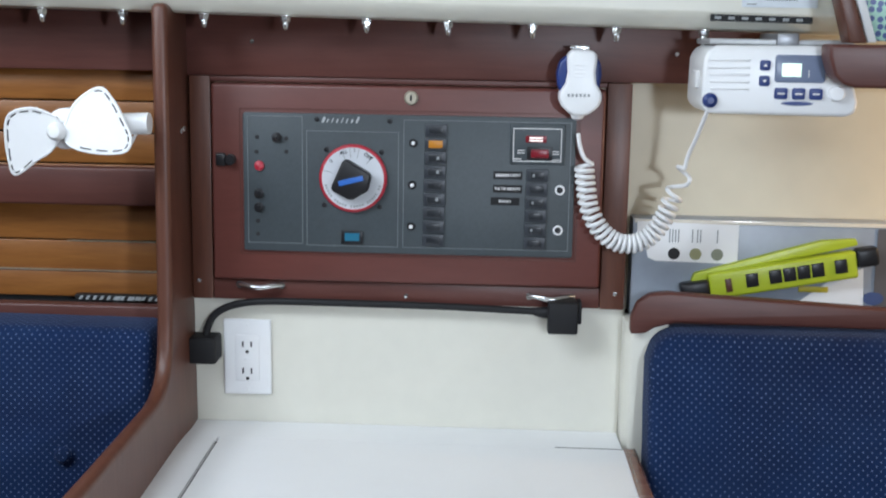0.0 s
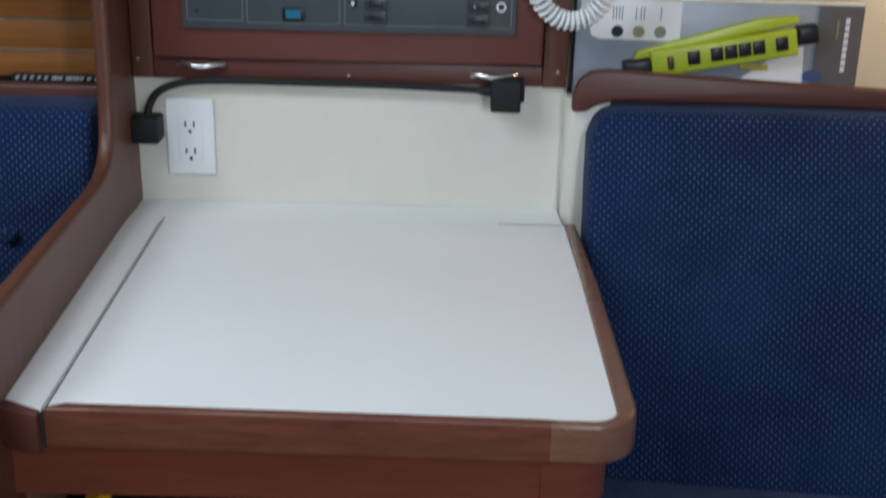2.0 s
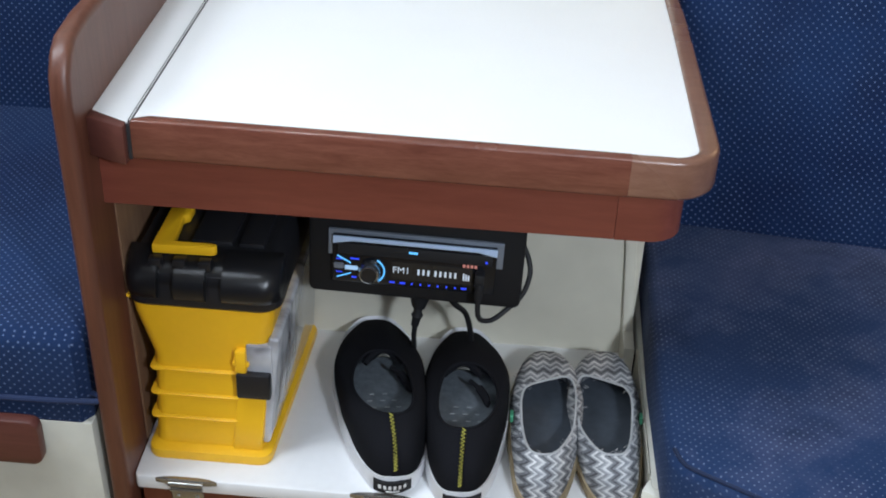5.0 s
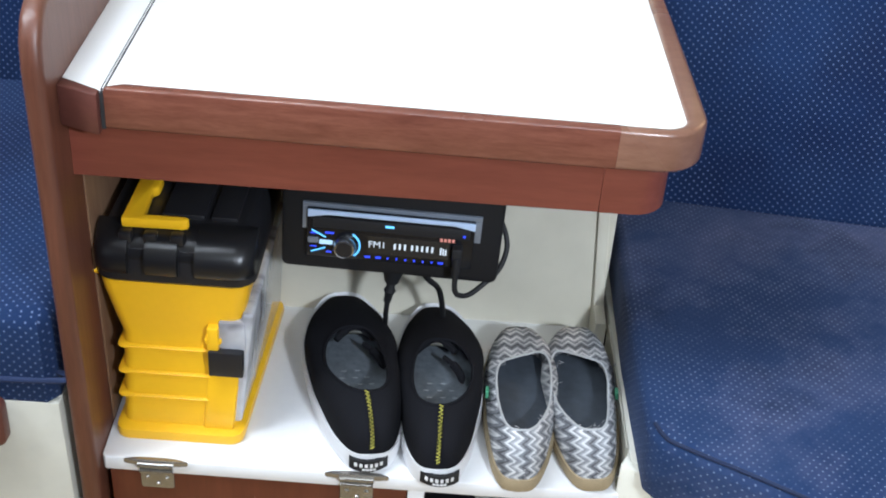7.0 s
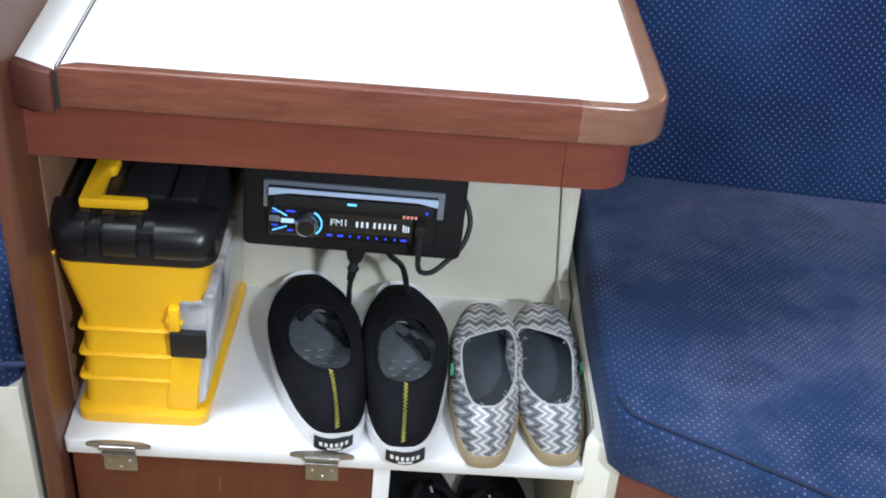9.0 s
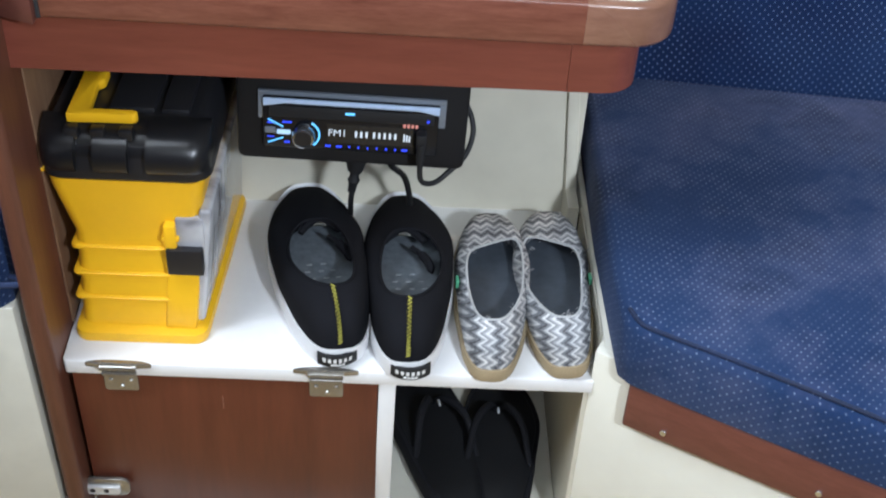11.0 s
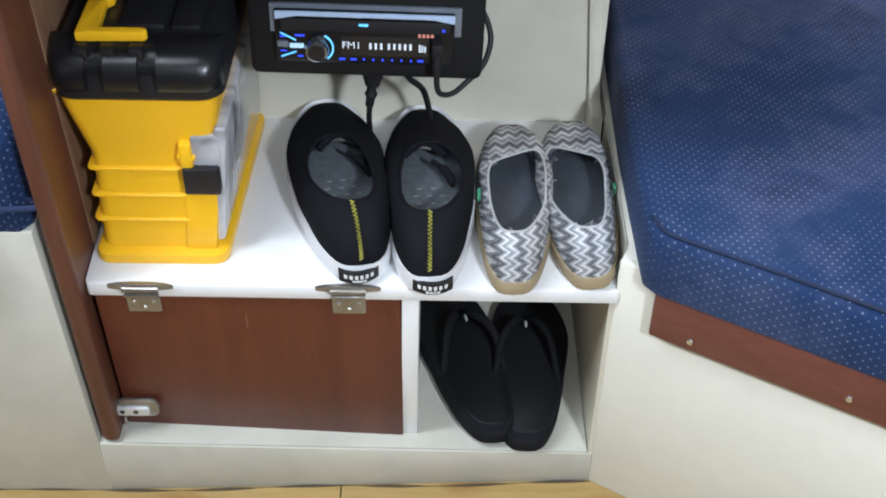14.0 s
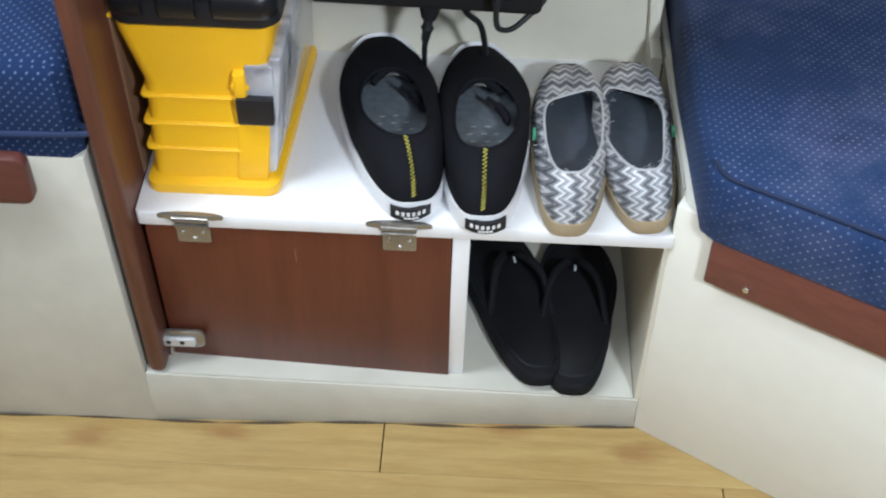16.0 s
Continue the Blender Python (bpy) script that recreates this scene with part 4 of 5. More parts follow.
part("dial", turned([(0.0098, 0), (0.0095, 0.006), (0.008, 0.0075), (0, 0.0075)], (0.508, -0.164, 1.2635), (0, -1, 0), 28), WHITE_PLASTIC, vhf, "round white channel knob")
part("badge", prism([(0.462 + 0.019 * math.cos(w), 1.2505 + 0.0026 * math.sin(w)) for w in (2 * math.pi * k / 24 for k in range(24))], "y", -0.1665, -0.164, 0), BLUE_PLASTIC, vhf, "dark oval badge")
part("cord_socket", turned([(0.0092, 0), (0.0088, 0.004), (0.006, 0.006), (0.004, 0.008)], (0.358, -0.164, 1.2525), (0, -1, 0), 24), BLUE_PLASTIC, vhf, "blue cord gland")
part("bracket", block(0.356, 0.53, -0.15, -0.05, 1.3195, 1.3265, 0.002), plain("grey_bracket", (0.45, 0.46, 0.47), 0.4, 0.3), vhf, "grey mounting bracket")
part("bracket_stay", block(0.436, 0.463, -0.155, -0.05, 1.3185, 1.334, 0.002), plain("dull_steel", (0.3, 0.31, 0.33), 0.4, 0.7), vhf, "steel bracket stay")

# ---- ledge labels, high shelf, patterned tray ----
strip = thing("label_strip", (0.427, -0.1, 1.3515), "black label strip with pale print on the deck edge", "label")
tilt = lambda c: Vector((c.x, c.y, c.z - 0.01745 * (c.x - 0.427)))
part("tape", bent(block(0.364, 0.49, -0.1016, -0.1002, 1.347, 1.3555, 0), tilt), RUBBER, strip)
part("print", bent(join(*[block(0.369 + 0.0168 * k, 0.377 + 0.0168 * k, -0.1022, -0.1016, 1.3495, 1.353, 0) for k in range(7)]), tilt), GREY_INK, strip, "pale grey print bars")
notice = thing("notice", (0.45, -0.1, 1.375), "pale blue paper notice on the deck edge", "notice")
part("sheet", block(0.402, 0.495, -0.1014, -0.1001, 1.3655, 1.45, 0), plain("pale_paper", (0.68, 0.73, 0.78), 0.7), notice)
part("print", join(block(0.43, 0.47, -0.102, -0.1014, 1.374, 1.3755, 0), block(0.408, 0.42, -0.102, -0.1014, 1.3685, 1.37, 0)), GREY_INK, notice)
high = [(0.484, 1.322), (0.485, 1.306), (0.492, 1.286), (0.502, 1.276), (0.516, 1.272), (1.3, 1.272), (1.3, 1.322)]
solid("high_shelf", prism(high, "y", -0.215, -0.172, 0.004, 3), MAHOGANY, "mahogany shelf end with a rounded corner", "shelf")
tray = thing("patterned_tray", (0.55, -0.2, 1.323), "tray with a green and white pattern in a mahogany holder", "tray")
part("holder", prism([(0.478, 1.42), (0.493, 1.42), (0.5265, 1.3235), (0.5065, 1.3235)], "y", -0.214, -0.175, 0.002), MAHOGANY_UP, tray, "slanting mahogany side")
n = Nodes("patterned_print", 0.4)
cell = n.add("TexVoronoi", dims="2D", Scale=110.0, Randomness=0.35)
n.link(n.coord.outputs["UV"], cell.inputs["Vector"])
n.colour(n.mix(n.ramp(cell.outputs["Distance"], [(0.35, (1, 1, 1)), (0.42, (0, 0, 0))]), (0.32, 0.55, 0.46), (0.06, 0.09, 0.25)))
part("face", prism([(0.508, 1.42), (0.5405, 1.3265), (0.7, 1.3265), (0.7, 1.42)], "y", -0.2, -0.19, 0.001), n.mat, tray, "green and blue patterned face")
part("rim", prism([(0.4955, 1.42), (0.5075, 1.42), (0.54, 1.3245), (0.529, 1.3245)], "y", -0.206, -0.188, 0.002), WHITE_PLASTIC, tray, "white rim")

# ---- fan ----
fan = thing("cabin_fan", (-0.36, -0.13, 1.2), "white two-bladed cabin fan on a side arm", "fan")


def blade(points):
    rim = smooth_line([(x, 0, z) for x, z in points] + [(points[0][0], 0, points[0][1])], 5)
    bm = prism([(p.x, p.z) for p in rim[:-1]], "y", -0.001, 0.001, 0)
    return bm, rim


for pts, sign in ((((0.004, 0.006), (0.018, 0.036), (0.047, 0.0545), (0.066, 0.038), (0.083, 0.008), (0.089, -0.009), (0.081, -0.0235), (0.046, -0.0255), (0.011, -0.0165)), 1),
                  (((-0.004, 0.018), (-0.032, 0.028), (-0.06, 0.022), (-0.0705, 0.002), (-0.0705, -0.041), (-0.0635, -0.0565), (-0.0355, -0.0375), (-0.0175, -0.0265), (-0.004, -0.008)), -1)):
    bm, rim = blade(pts)
    place = lambda c: Vector((-0.444 + c.x, -0.165 + c.y + 0.18 * sign * (c.z + 0.0), 1.199 + c.z))
    leaf = part("blade", bent(bm, place), WHITE_PLASTIC, fan)
    part("rim", bent(tube(rim, 0.0021, 6), place), WHITE_PLASTIC, leaf)
    dashes = []
    middle = Vector((sum(p[0] for p in pts) / len(pts), 0, sum(p[1] for p in pts) / len(pts)))
    inner = [p + (middle - p).normalized() * 0.0032 for p in rim]
    for i in range(9 if sign > 0 else 3, 38 if sign > 0 else 30):
        if i % 3 != 2:
            a, b = inner[i], inner[i + 1]
            dashes.append(tube([a + Vector((0, -0.0011, 0)), b + Vector((0, -0.0011, 0))], 0.0009, 5))
    part("slot_marks", bent(join(*dashes), place), DARK, leaf, "dark slots inside the rim")
part("hub", turned([(0.0105, -0.012), (0.0115, 0.0), (0.011, 0.006), (0.007, 0.011), (0, 0.0125)], (-0.448, -0.168, 1.199), (0, -1, 0), 24), WHITE_PLASTIC, fan)
part("motor", turned([(0.024, 0), (0.026, 0.006), (0.026, 0.03), (0.018, 0.036), (0, 0.037)], (-0.444, -0.118, 1.201), (0, -1, 0), 28), WHITE_PLASTIC, fan)
part("arm", tube([(-0.43, -0.125, 1.204), (-0.38, -0.125, 1.207), (-0.343, -0.125, 1.208)], [0.0135, 0.0135, 0.014], 18), WHITE_PLASTIC, fan)
part("wire", tube(smooth_line([(-0.43, -0.12, 1.18), (-0.4, -0.12, 1.172), (-0.375, -0.12, 1.175), (-0.362, -0.12, 1.195)]), 0.002, 6), WHITE_PLASTIC, fan, "thin white wire")

# ---- boxed power strip on the side shelf ----
LIME = plain("lime_plastic", (0.42, 0.5, 0.03), 0.35)
carton = thing("power_strip_box", (0.5, 0.02, 0.9445), "grey retail box with a lime green power strip on its face", "box")
part("carton", block(0.2905, 0.685, 0.0, 0.046, 0.9445, 1.081, 0.0015), plain("grey_card", (0.3, 0.34, 0.4), 0.35), carton)
part("clear_edge", block(0.2925, 0.683, -0.0015, 0.0, 1.076, 1.0815, 0.0005), plain("shrink_wrap", (0.75, 0.7, 0.6), 0.15), carton, "glossy wrapped top edge")
label_card = part("label_card", prism([(0.296, 1.0785), (0.4345, 1.0755), (0.4345, 1.026), (0.43, 1.0215), (0.322, 1.0235), (0.312, 1.028), (0.307, 1.05), (0.296, 1.06)], "y", -0.0016, -0.0002, 0), WHITE_PLASTIC, carton, "white printed label")
for x, shade in ((0.3475, DARK), (0.377, plain("olive_print", (0.3, 0.3, 0.16), 0.6)), (0.4065, plain("olive_grey_print", (0.24, 0.26, 0.2), 0.6))):
    part("round_print", turned([(0.0082, 0), (0.0082, 0.0004), (0, 0.0004)], (x, -0.0017, 1.034), (0, -1, 0), 24), shade, label_card, "round printed picture")
part("print", join(*[block(x, x + 0.0016, -0.0021, -0.0016, 1.05, 1.068, 0) for x in (0.34, 0.344, 0.348, 0.352, 0.371, 0.378, 0.382, 0.405)]), GREY_INK, label_card, "small grey print")
slope = Matrix.Translation((0.367, 0, 0.993)) @ Matrix.Rotation(radians(-10.5), 4, "Y") @ Matrix.Diagonal((0.93, 1, 1.0, 1))


def sloped(bm):
    bm.transform(slope)
    return bm


body = part("power_strip", sloped(block(0.03, 0.245, -0.022, -0.0004, -0.0245, 0.0125, 0.004, 3)), LIME, carton, "lime green power strip")
part("top_fin", sloped(prism([(0.0, -0.006), (0.012, 0.014), (0.04, 0.017), (0.2, 0.032), (0.25, 0.027), (0.252, 0.018), (0.2, 0.0145), (0.05, 0.0095)], "y", -0.012, -0.0005, 0.002)), LIME, carton, "lime carrying rail")
part("end_cap", sloped(block(-0.012, 0.03, -0.023, -0.0004, -0.022, 0.004, 0.005, 3)), BLACK, carton, "black end cap")
part("end_cap", sloped(block(0.245, 0.277, -0.023, -0.0004, -0.012, 0.014, 0.005, 3)), BLACK, carton, "black end cap")
for x0, x1 in ((0.083, 0.101), (0.117, 0.135), (0.1375, 0.1555), (0.158, 0.176), (0.1785, 0.1965), (0.212, 0.23)):
    part("socket", sloped(block(x0, x1, -0.0235, -0.0215, -0.0145, 0.0045, 0.001)), BLACK, body, "black socket")
part("switch", sloped(block(0.053, 0.062, -0.024, -0.0215, -0.0165, 0.002, 0.001)), plain("dark_red_rocker", (0.08, 0.03, 0.02), 0.4), body, "dark rocker switch")
part("yellow_tag", block(0.52, 0.56, -0.003, -0.0005, 0.985, 0.993, 0.0008), plain("yellow_tag", (0.55, 0.45, 0.03), 0.5), carton, "yellow cord end")
part("dark_panel", block(0.622, 0.6835, -0.0012, -0.0002, 0.9465, 1.0745, 0), plain("brown_grey_card", (0.11, 0.1, 0.1), 0.4), carton, "dark brown-grey printed end")
part("print", join(*[block(0.6595, 0.6655, -0.0018, -0.0012, z, z + 0.0075, 0) for z in (0.985, 0.9945, 1.004, 1.0135, 1.023, 1.0325, 1.042, 1.0515)]), INK, carton, "grey print bars")
part("yellow_strip", block(0.648, 0.651, -0.0018, -0.0012, 1.03, 1.056, 0), plain("olive_strip", (0.22, 0.24, 0.06), 0.5), carton, "yellow printed strip")
part("round_print", prism([(0.622 + 0.014 * math.cos(w), 0.978 + 0.009 * math.sin(w)) for w in (2 * math.pi * k / 20 for k in range(20))], "y", -0.0022, -0.0003, 0), plain("muted_blue_print", (0.05, 0.08, 0.2), 0.5), carton, "small blue printed patch")
part("white_patch", prism([(0.5, 0.955), (0.61, 0.955), (0.606, 1.02), (0.56, 1.0)], "y", -0.0014, -0.0002, 0), WHITE_PLASTIC, carton, "white printed patch")

rail_strip = thing("marked_strip", (-0.43, 0.035, 0.9395), "dark narrow strip with pale marks along the shelf rail", "strip")
part("strip", block(-0.505, -0.348, 0.028, 0.042, 0.9395, 0.9475, 0.001), RUBBER, rail_strip)
for k in range(15):
    x = -0.5 + 0.0102 * k
    w = 0.009 if k in (5, 7, 8) else 0.0045
    part("mark", bent(block(x, x + w, 0.0268, 0.0279, 0.9405, 0.9462, 0), lambda c: Vector((c.x + 0.6 * (c.z - 0.94), c.y, c.z))), GREY_INK, rail_strip)

# ---- shoe shelf under the table ----
SHELF = 0.331
HINGE = plain("worn_chrome", (0.36, 0.34, 0.31), 0.22, 0.75, 0.12, 200, 0.1)
shelf = thing("shoe_shelf", (0, -0.5, 0.053), "white painted shelf unit under the chart table", "shelf")
part("shelf_board", prism([(-0.2945, -0.655), (-0.291, -0.66), (0.2825, -0.664), (0.2805, -0.66), (0.2805, -0.634), (0.2868, -0.634), (0.2868, -0.401), (0.2725, -0.4), (0.2725, -0.336), (-0.305, -0.336)], "z", 0.3125, SHELF, 0.002), WHITE_PAINT, shelf)
part("divider", bent(block(0.0475, 0.0665, -0.66, -0.337, 0.053, 0.312, 0.0015), lambda c: Vector((c.x - 0.003 * (0.312 - c.z) / 0.26, c.y + 0.018 * (0.312 - c.z) / 0.26 * (c.y < -0.5), c.z))), WHITE_PAINT, shelf, "white upright divider")
# Cream board, darkened in colour for the shade of the lower space.
part("floor_board", bent(prism([(-0.289, -0.6797), (0.2725, -0.6585), (0.2725, -0.337), (-0.289, -0.337)], "z", 0.0525, 0.0545, 0), lambda c: Vector((c.x, c.y, c.z + 0.037 * (0.274 - c.x) / 0.6))), DIM_CREAM, shelf, "cream bottom board")
flap = part("flap_door", bent(block(-0.287, 0.0465, -0.657, -0.645, 0.0605, 0.311, 0.0015), lambda c: Vector((c.x, c.y + 0.01 * (0.311 - c.z) / 0.25, c.z + (0.0075 + 0.0115 * (0.0465 - c.x) / 0.335 if c.z < 0.2 else 0.0)))), wood("flap_mahogany", (0.084, 0.02, 0.0105), (0.146, 0.04, 0.02), (7, 7, 0.6), 0.4, 4.0), shelf, "brown mahogany flap door")
for x in (-0.2335, -0.01):
    leaf = part("hinge", join(prism(rounded(x - 0.0185, x + 0.0185, 0.2895, 0.316, 0.003, 4), "y", -0.66, -0.6575, 0.0006),
                              tube([(x - 0.0185, -0.663, 0.3175), (x + 0.0185, -0.663, 0.3175)], 0.0034, 10)), HINGE, flap, "chrome hinge")
    top = [(x - 0.036, -0.6625), (x - 0.026, -0.6592), (x - 0.012, -0.6578), (x + 0.012, -0.6578), (x + 0.026, -0.6592), (x + 0.036, -0.6625), (x + 0.024, -0.6645), (x - 0.024, -0.6645)]
    part("hinge_leaf", prism(top, "z", SHELF - 0.005, SHELF + 0.0022, 0.001), HINGE, leaf, "shaped chrome hinge leaf")
    part("knuckle", tube([(x - 0.0195, -0.6655, SHELF - 0.003), (x + 0.0195, -0.6655, SHELF - 0.003)], 0.0034, 10), HINGE, leaf)
    for dx, z in ((-0.011, 0.3055), (0.011, 0.3055), (0.001, 0.2965)):
        part("screw", turned([(0.0025, 0), (0.0022, 0.0013), (0.0012, 0.002), (0, 0.0022)], (x + dx, -0.66, z), (0, -0.8, 0.6), 10), STEEL, leaf, "bright screw head")
part("scratch", block(-0.1256, -0.1248, -0.6566, -0.6553, 0.262, 0.282, 0), plain("pale_scratch", (0.25, 0.12, 0.08), 0.6), flap, "short pale scratch")
latch = part("latch", prism(rounded(-0.297, -0.2435, 0.111, 0.1385, 0.01, 4), "y", -0.6575, -0.652, 0.0015), HINGE, flap, "chrome slide latch")
part("latch_bolt", prism(rounded(-0.303, -0.254, 0.1175, 0.13, 0.004, 3), "y", -0.663, -0.6575, 0.0018), plain("bright_chrome", (0.68, 0.7, 0.72), 0.25, 0.4), latch)
for x in (-0.286, -0.27):
    part("latch_hole", turned([(0.0034, 0), (0.003, 0.0005), (0, 0.0005)], (x, -0.663, 0.1245), (0, -1, 0), 10), DARK, latch)
part("latch_knob", turned([(0.0022, 0), (0.0022, 0.006), (0.0034, 0.008), (0.0032, 0.012), (0, 0.013)], (-0.285, -0.66, 0.1165), (0, -0.4, -1), 12), STEEL, latch)

# ---- tool box ----
YELLOW = plain("yellow_plastic", (0.84, 0.46, 0.015), 0.33, 0, 0.03, 120, 0.04)
tools = thing("tool_box", (-0.22, -0.47, SHELF), "yellow tool box with a black lid and a clear side panel", "tool box")


def ring(x0, x1, y0, y1, z, r=0.015):
    return [(x, y, z) for x, y in rounded(x0, x1, y0, y1 - (0.021 if y1 > -0.36 else 0.0), r, 4)]


part("base", loft([ring(-0.29, -0.136, -0.63, -0.335, SHELF), ring(-0.291, -0.135, -0.631, -0.334, SHELF + 0.004), ring(-0.29, -0.136, -0.63, -0.335, SHELF + 0.012), ring(-0.284, -0.143, -0.62, -0.342, SHELF + 0.016)]), YELLOW, tools)
part("body", loft([ring(-0.284, -0.145, -0.619, -0.343, SHELF + 0.0155), ring(-0.281, -0.148, -0.61, -0.345, 0.43), ring(-0.281, -0.149, -0.607, -0.345, 0.462), ring(-0.285, -0.147, -0.609, -0.342, 0.478), ring(-0.296, -0.14, -0.613, -0.335, 0.524), ring(-0.297, -0.139, -0.614, -0.334, 0.535)]), YELLOW, tools)
for z, d in ((0.4455, 0.0), (0.4125, 0.003), (0.3815, 0.006)):
    part("rib", loft([ring(-0.283 - d * 0.4, -0.182, -0.61 - d, -0.4, z - 0.001, 0.008), ring(-0.2845 - d * 0.4, -0.18, -0.6125 - d, -0.4, z, 0.008), ring(-0.2845 - d * 0.4, -0.18, -0.6125 - d, -0.4, z + 0.002, 0.008), ring(-0.283 - d * 0.4, -0.182, -0.61 - d, -0.4, z + 0.0035, 0.008)]), YELLOW, tools)
part("corner_rail", bent(block(-0.183, -0.147, -0.6125, -0.585, SHELF + 0.0145, 0.418, 0.003), lambda c: Vector((c.x, c.y - 0.0095 * (0.418 - c.z) / 0.07 * (c.y < -0.6), c.z))), YELLOW, tools)
n = Nodes("clear_plastic", 0.22)
n.colour(n.ramp(n.noise(n.mapped((1, 3, 1)), 14.0, 3), [(0.35, (0.2, 0.2, 0.22)), (0.5, (0.5, 0.51, 0.55)), (0.7, (0.68, 0.69, 0.72))]))
n.shader.inputs["Transmission Weight"].default_value = 0.15
n.shader.inputs["Coat Weight"].default_value = 0.6
CLEAR = n.mat
part("clear_door", bent(block(-0.1525, -0.1395, -0.612, -0.366, SHELF + 0.018, 0.5, 0.004, 3), lambda c: Vector((c.x + 0.006 * max(0, c.z - 0.42) / 0.08, c.y, c.z))), CLEAR, tools, "cloudy clear side door")
for y, z0, z1 in ((-0.58, 0.37, 0.46), (-0.545, 0.36, 0.49), (-0.5, 0.36, 0.49), (-0.46, 0.37, 0.48), (-0.42, 0.36, 0.49)):
    part("door_slot", bent(block(-0.1402, -0.139, y - 0.003, y + 0.003, z0, z1, 0.0004), lambda c: Vector((c.x + 0.006 * max(0, c.z - 0.42) / 0.08, c.y, c.z))), plain("smoky_plastic", (0.16, 0.165, 0.18), 0.3), tools, "darker moulded line")
part("clear_flange", block(-0.172, -0.1425, -0.6145, -0.6, 0.452, 0.49, 0.003), CLEAR, tools, "cloudy clear door tab")
part("clip", join(block(-0.184, -0.171, -0.6195, -0.604, 0.447, 0.484, 0.003), block(-0.187, -0.168, -0.618, -0.604, 0.462, 0.469, 0.002)), YELLOW, tools, "yellow clip")
part("latch", block(-0.1825, -0.1445, -0.6235, -0.604, 0.4225, 0.4555, 0.002), BLACK, tools, "black square latch")
lid_box = part("lid", loft([ring(-0.2985, -0.137, -0.614, -0.338, 0.5355, 0.02), ring(-0.3005, -0.131, -0.619, -0.337, 0.54, 0.022), ring(-0.3005, -0.131, -0.619, -0.337, 0.553, 0.022), ring(-0.299, -0.134, -0.612, -0.338, 0.575, 0.022), ring(-0.292, -0.142, -0.59, -0.338, 0.588, 0.02), ring(-0.285, -0.148, -0.575, -0.345, 0.59, 0.02)]), BLACK, tools, "black plastic lid")
def lid_rib(x):
    """One cut through the swollen lid front, pulled in at the corners and the two latch notches."""
    inset = 0.0
    for edge, sign in ((-0.3005, 1), (-0.131, -1)):
        d = (x - edge) * sign
        if d < 0.022:
            inset = 0.022 - math.sqrt(max(0.0, 0.022 ** 2 - (0.022 - d) ** 2))
    if -0.2625 < x < -0.2445 or -0.2105 < x < -0.1925:
        inset += 0.01
    shape = [(-0.6195, 0.5485), (-0.6245, 0.5535), (-0.626, 0.562), (-0.6235, 0.572), (-0.617, 0.581), (-0.606, 0.5875), (-0.592, 0.5905), (-0.575, 0.59), (-0.575, 0.5485)]
    return [(x, min(-0.576, y + inset) if y < -0.58 else y, z) for y, z in shape]


cuts = [-0.3002, -0.299, -0.296, -0.291, -0.285, -0.2785, -0.2628, -0.2622, -0.2448, -0.2442, -0.2108, -0.2102, -0.1928, -0.1922, -0.153, -0.1465, -0.1405, -0.1355, -0.1325, -0.1313]
part("lid_front", loft([lid_rib(x) for x in cuts]), plain("satin_black_plastic", (0.009, 0.009, 0.0105), 0.3, shine=0.35), lid_box, "swollen black lid front with two notches")
for x in (-0.266, -0.24, -0.212):
    part("lid_tooth", block(x - 0.007, x + 0.007, -0.6105, -0.5985, 0.58, 0.5925, 0.002), BLACK, lid_box)
handle = [(-0.2725, -0.596), (-0.206, -0.5945), (-0.2025, -0.591), (-0.203, -0.586), (-0.207, -0.5835), (-0.2505, -0.584), (-0.2535, -0.533), (-0.2475, -0.527), (-0.2475, -0.505), (-0.2525, -0.5), (-0.2705, -0.5), (-0.2725, -0.505)]
part("lid_panel", join(block(-0.236, -0.19, -0.57, -0.365, 0.5885, 0.5955, 0.0025), block(-0.184, -0.155, -0.57, -0.365, 0.5885, 0.5945, 0.0025)), BLACK, lid_box, "raised black lid panels")
part("handle", prism(handle, "z", 0.5905, 0.602, 0.003), YELLOW, tools, "yellow carrying handle")
part("hinge_pin", turned([(0.004, 0), (0.004, 0.004), (0, 0.005)], (-0.2995, -0.6, 0.538), (-1, 0, 0), 10), YELLOW, tools)

for piece in tools.children:
    if piece.name.split(".")[0] in ("base", "body", "clear_door", "corner_rail", "door_slot"):
        for v in piece.data.vertices:   # the box narrows towards its foot at the front
            low = min(1.0, max(0.0, (0.12 - v.co.z) / 0.1))
            fore = min(1.0, max(0.0, (0.11 - v.co.y) / 0.26))
            v.co.x -= 0.0105 * low * fore * min(1.0, max(0.0, (v.co.x + 0.06) / 0.12))
tools.location = tools.location + Vector((0.003, 0.003, 0))

# ---- shoes ----
CANVAS = plain("black_canvas", (0.0105, 0.0108, 0.0135), 0.9, 0, 0.2, 700, 0.4, 0.08)
FOXING = plain("white_rubber", (0.72, 0.72, 0.74), 0.5, 0, 0.04)
INSOLE = plain("grey_insole", (0.13, 0.15, 0.17), 0.35, 0, 0.42, 120, 0.5)
THREAD = plain("yellow_thread", (0.55, 0.5, 0.08), 0.7)
JUTE = plain("jute_sole", (0.36, 0.28, 0.17), 0.85, 0, 0.15, 500, 0.6)
SUEDE = plain("grey_insock", (0.05, 0.062, 0.08), 0.7, 0, 0.25, 90, 0.2)


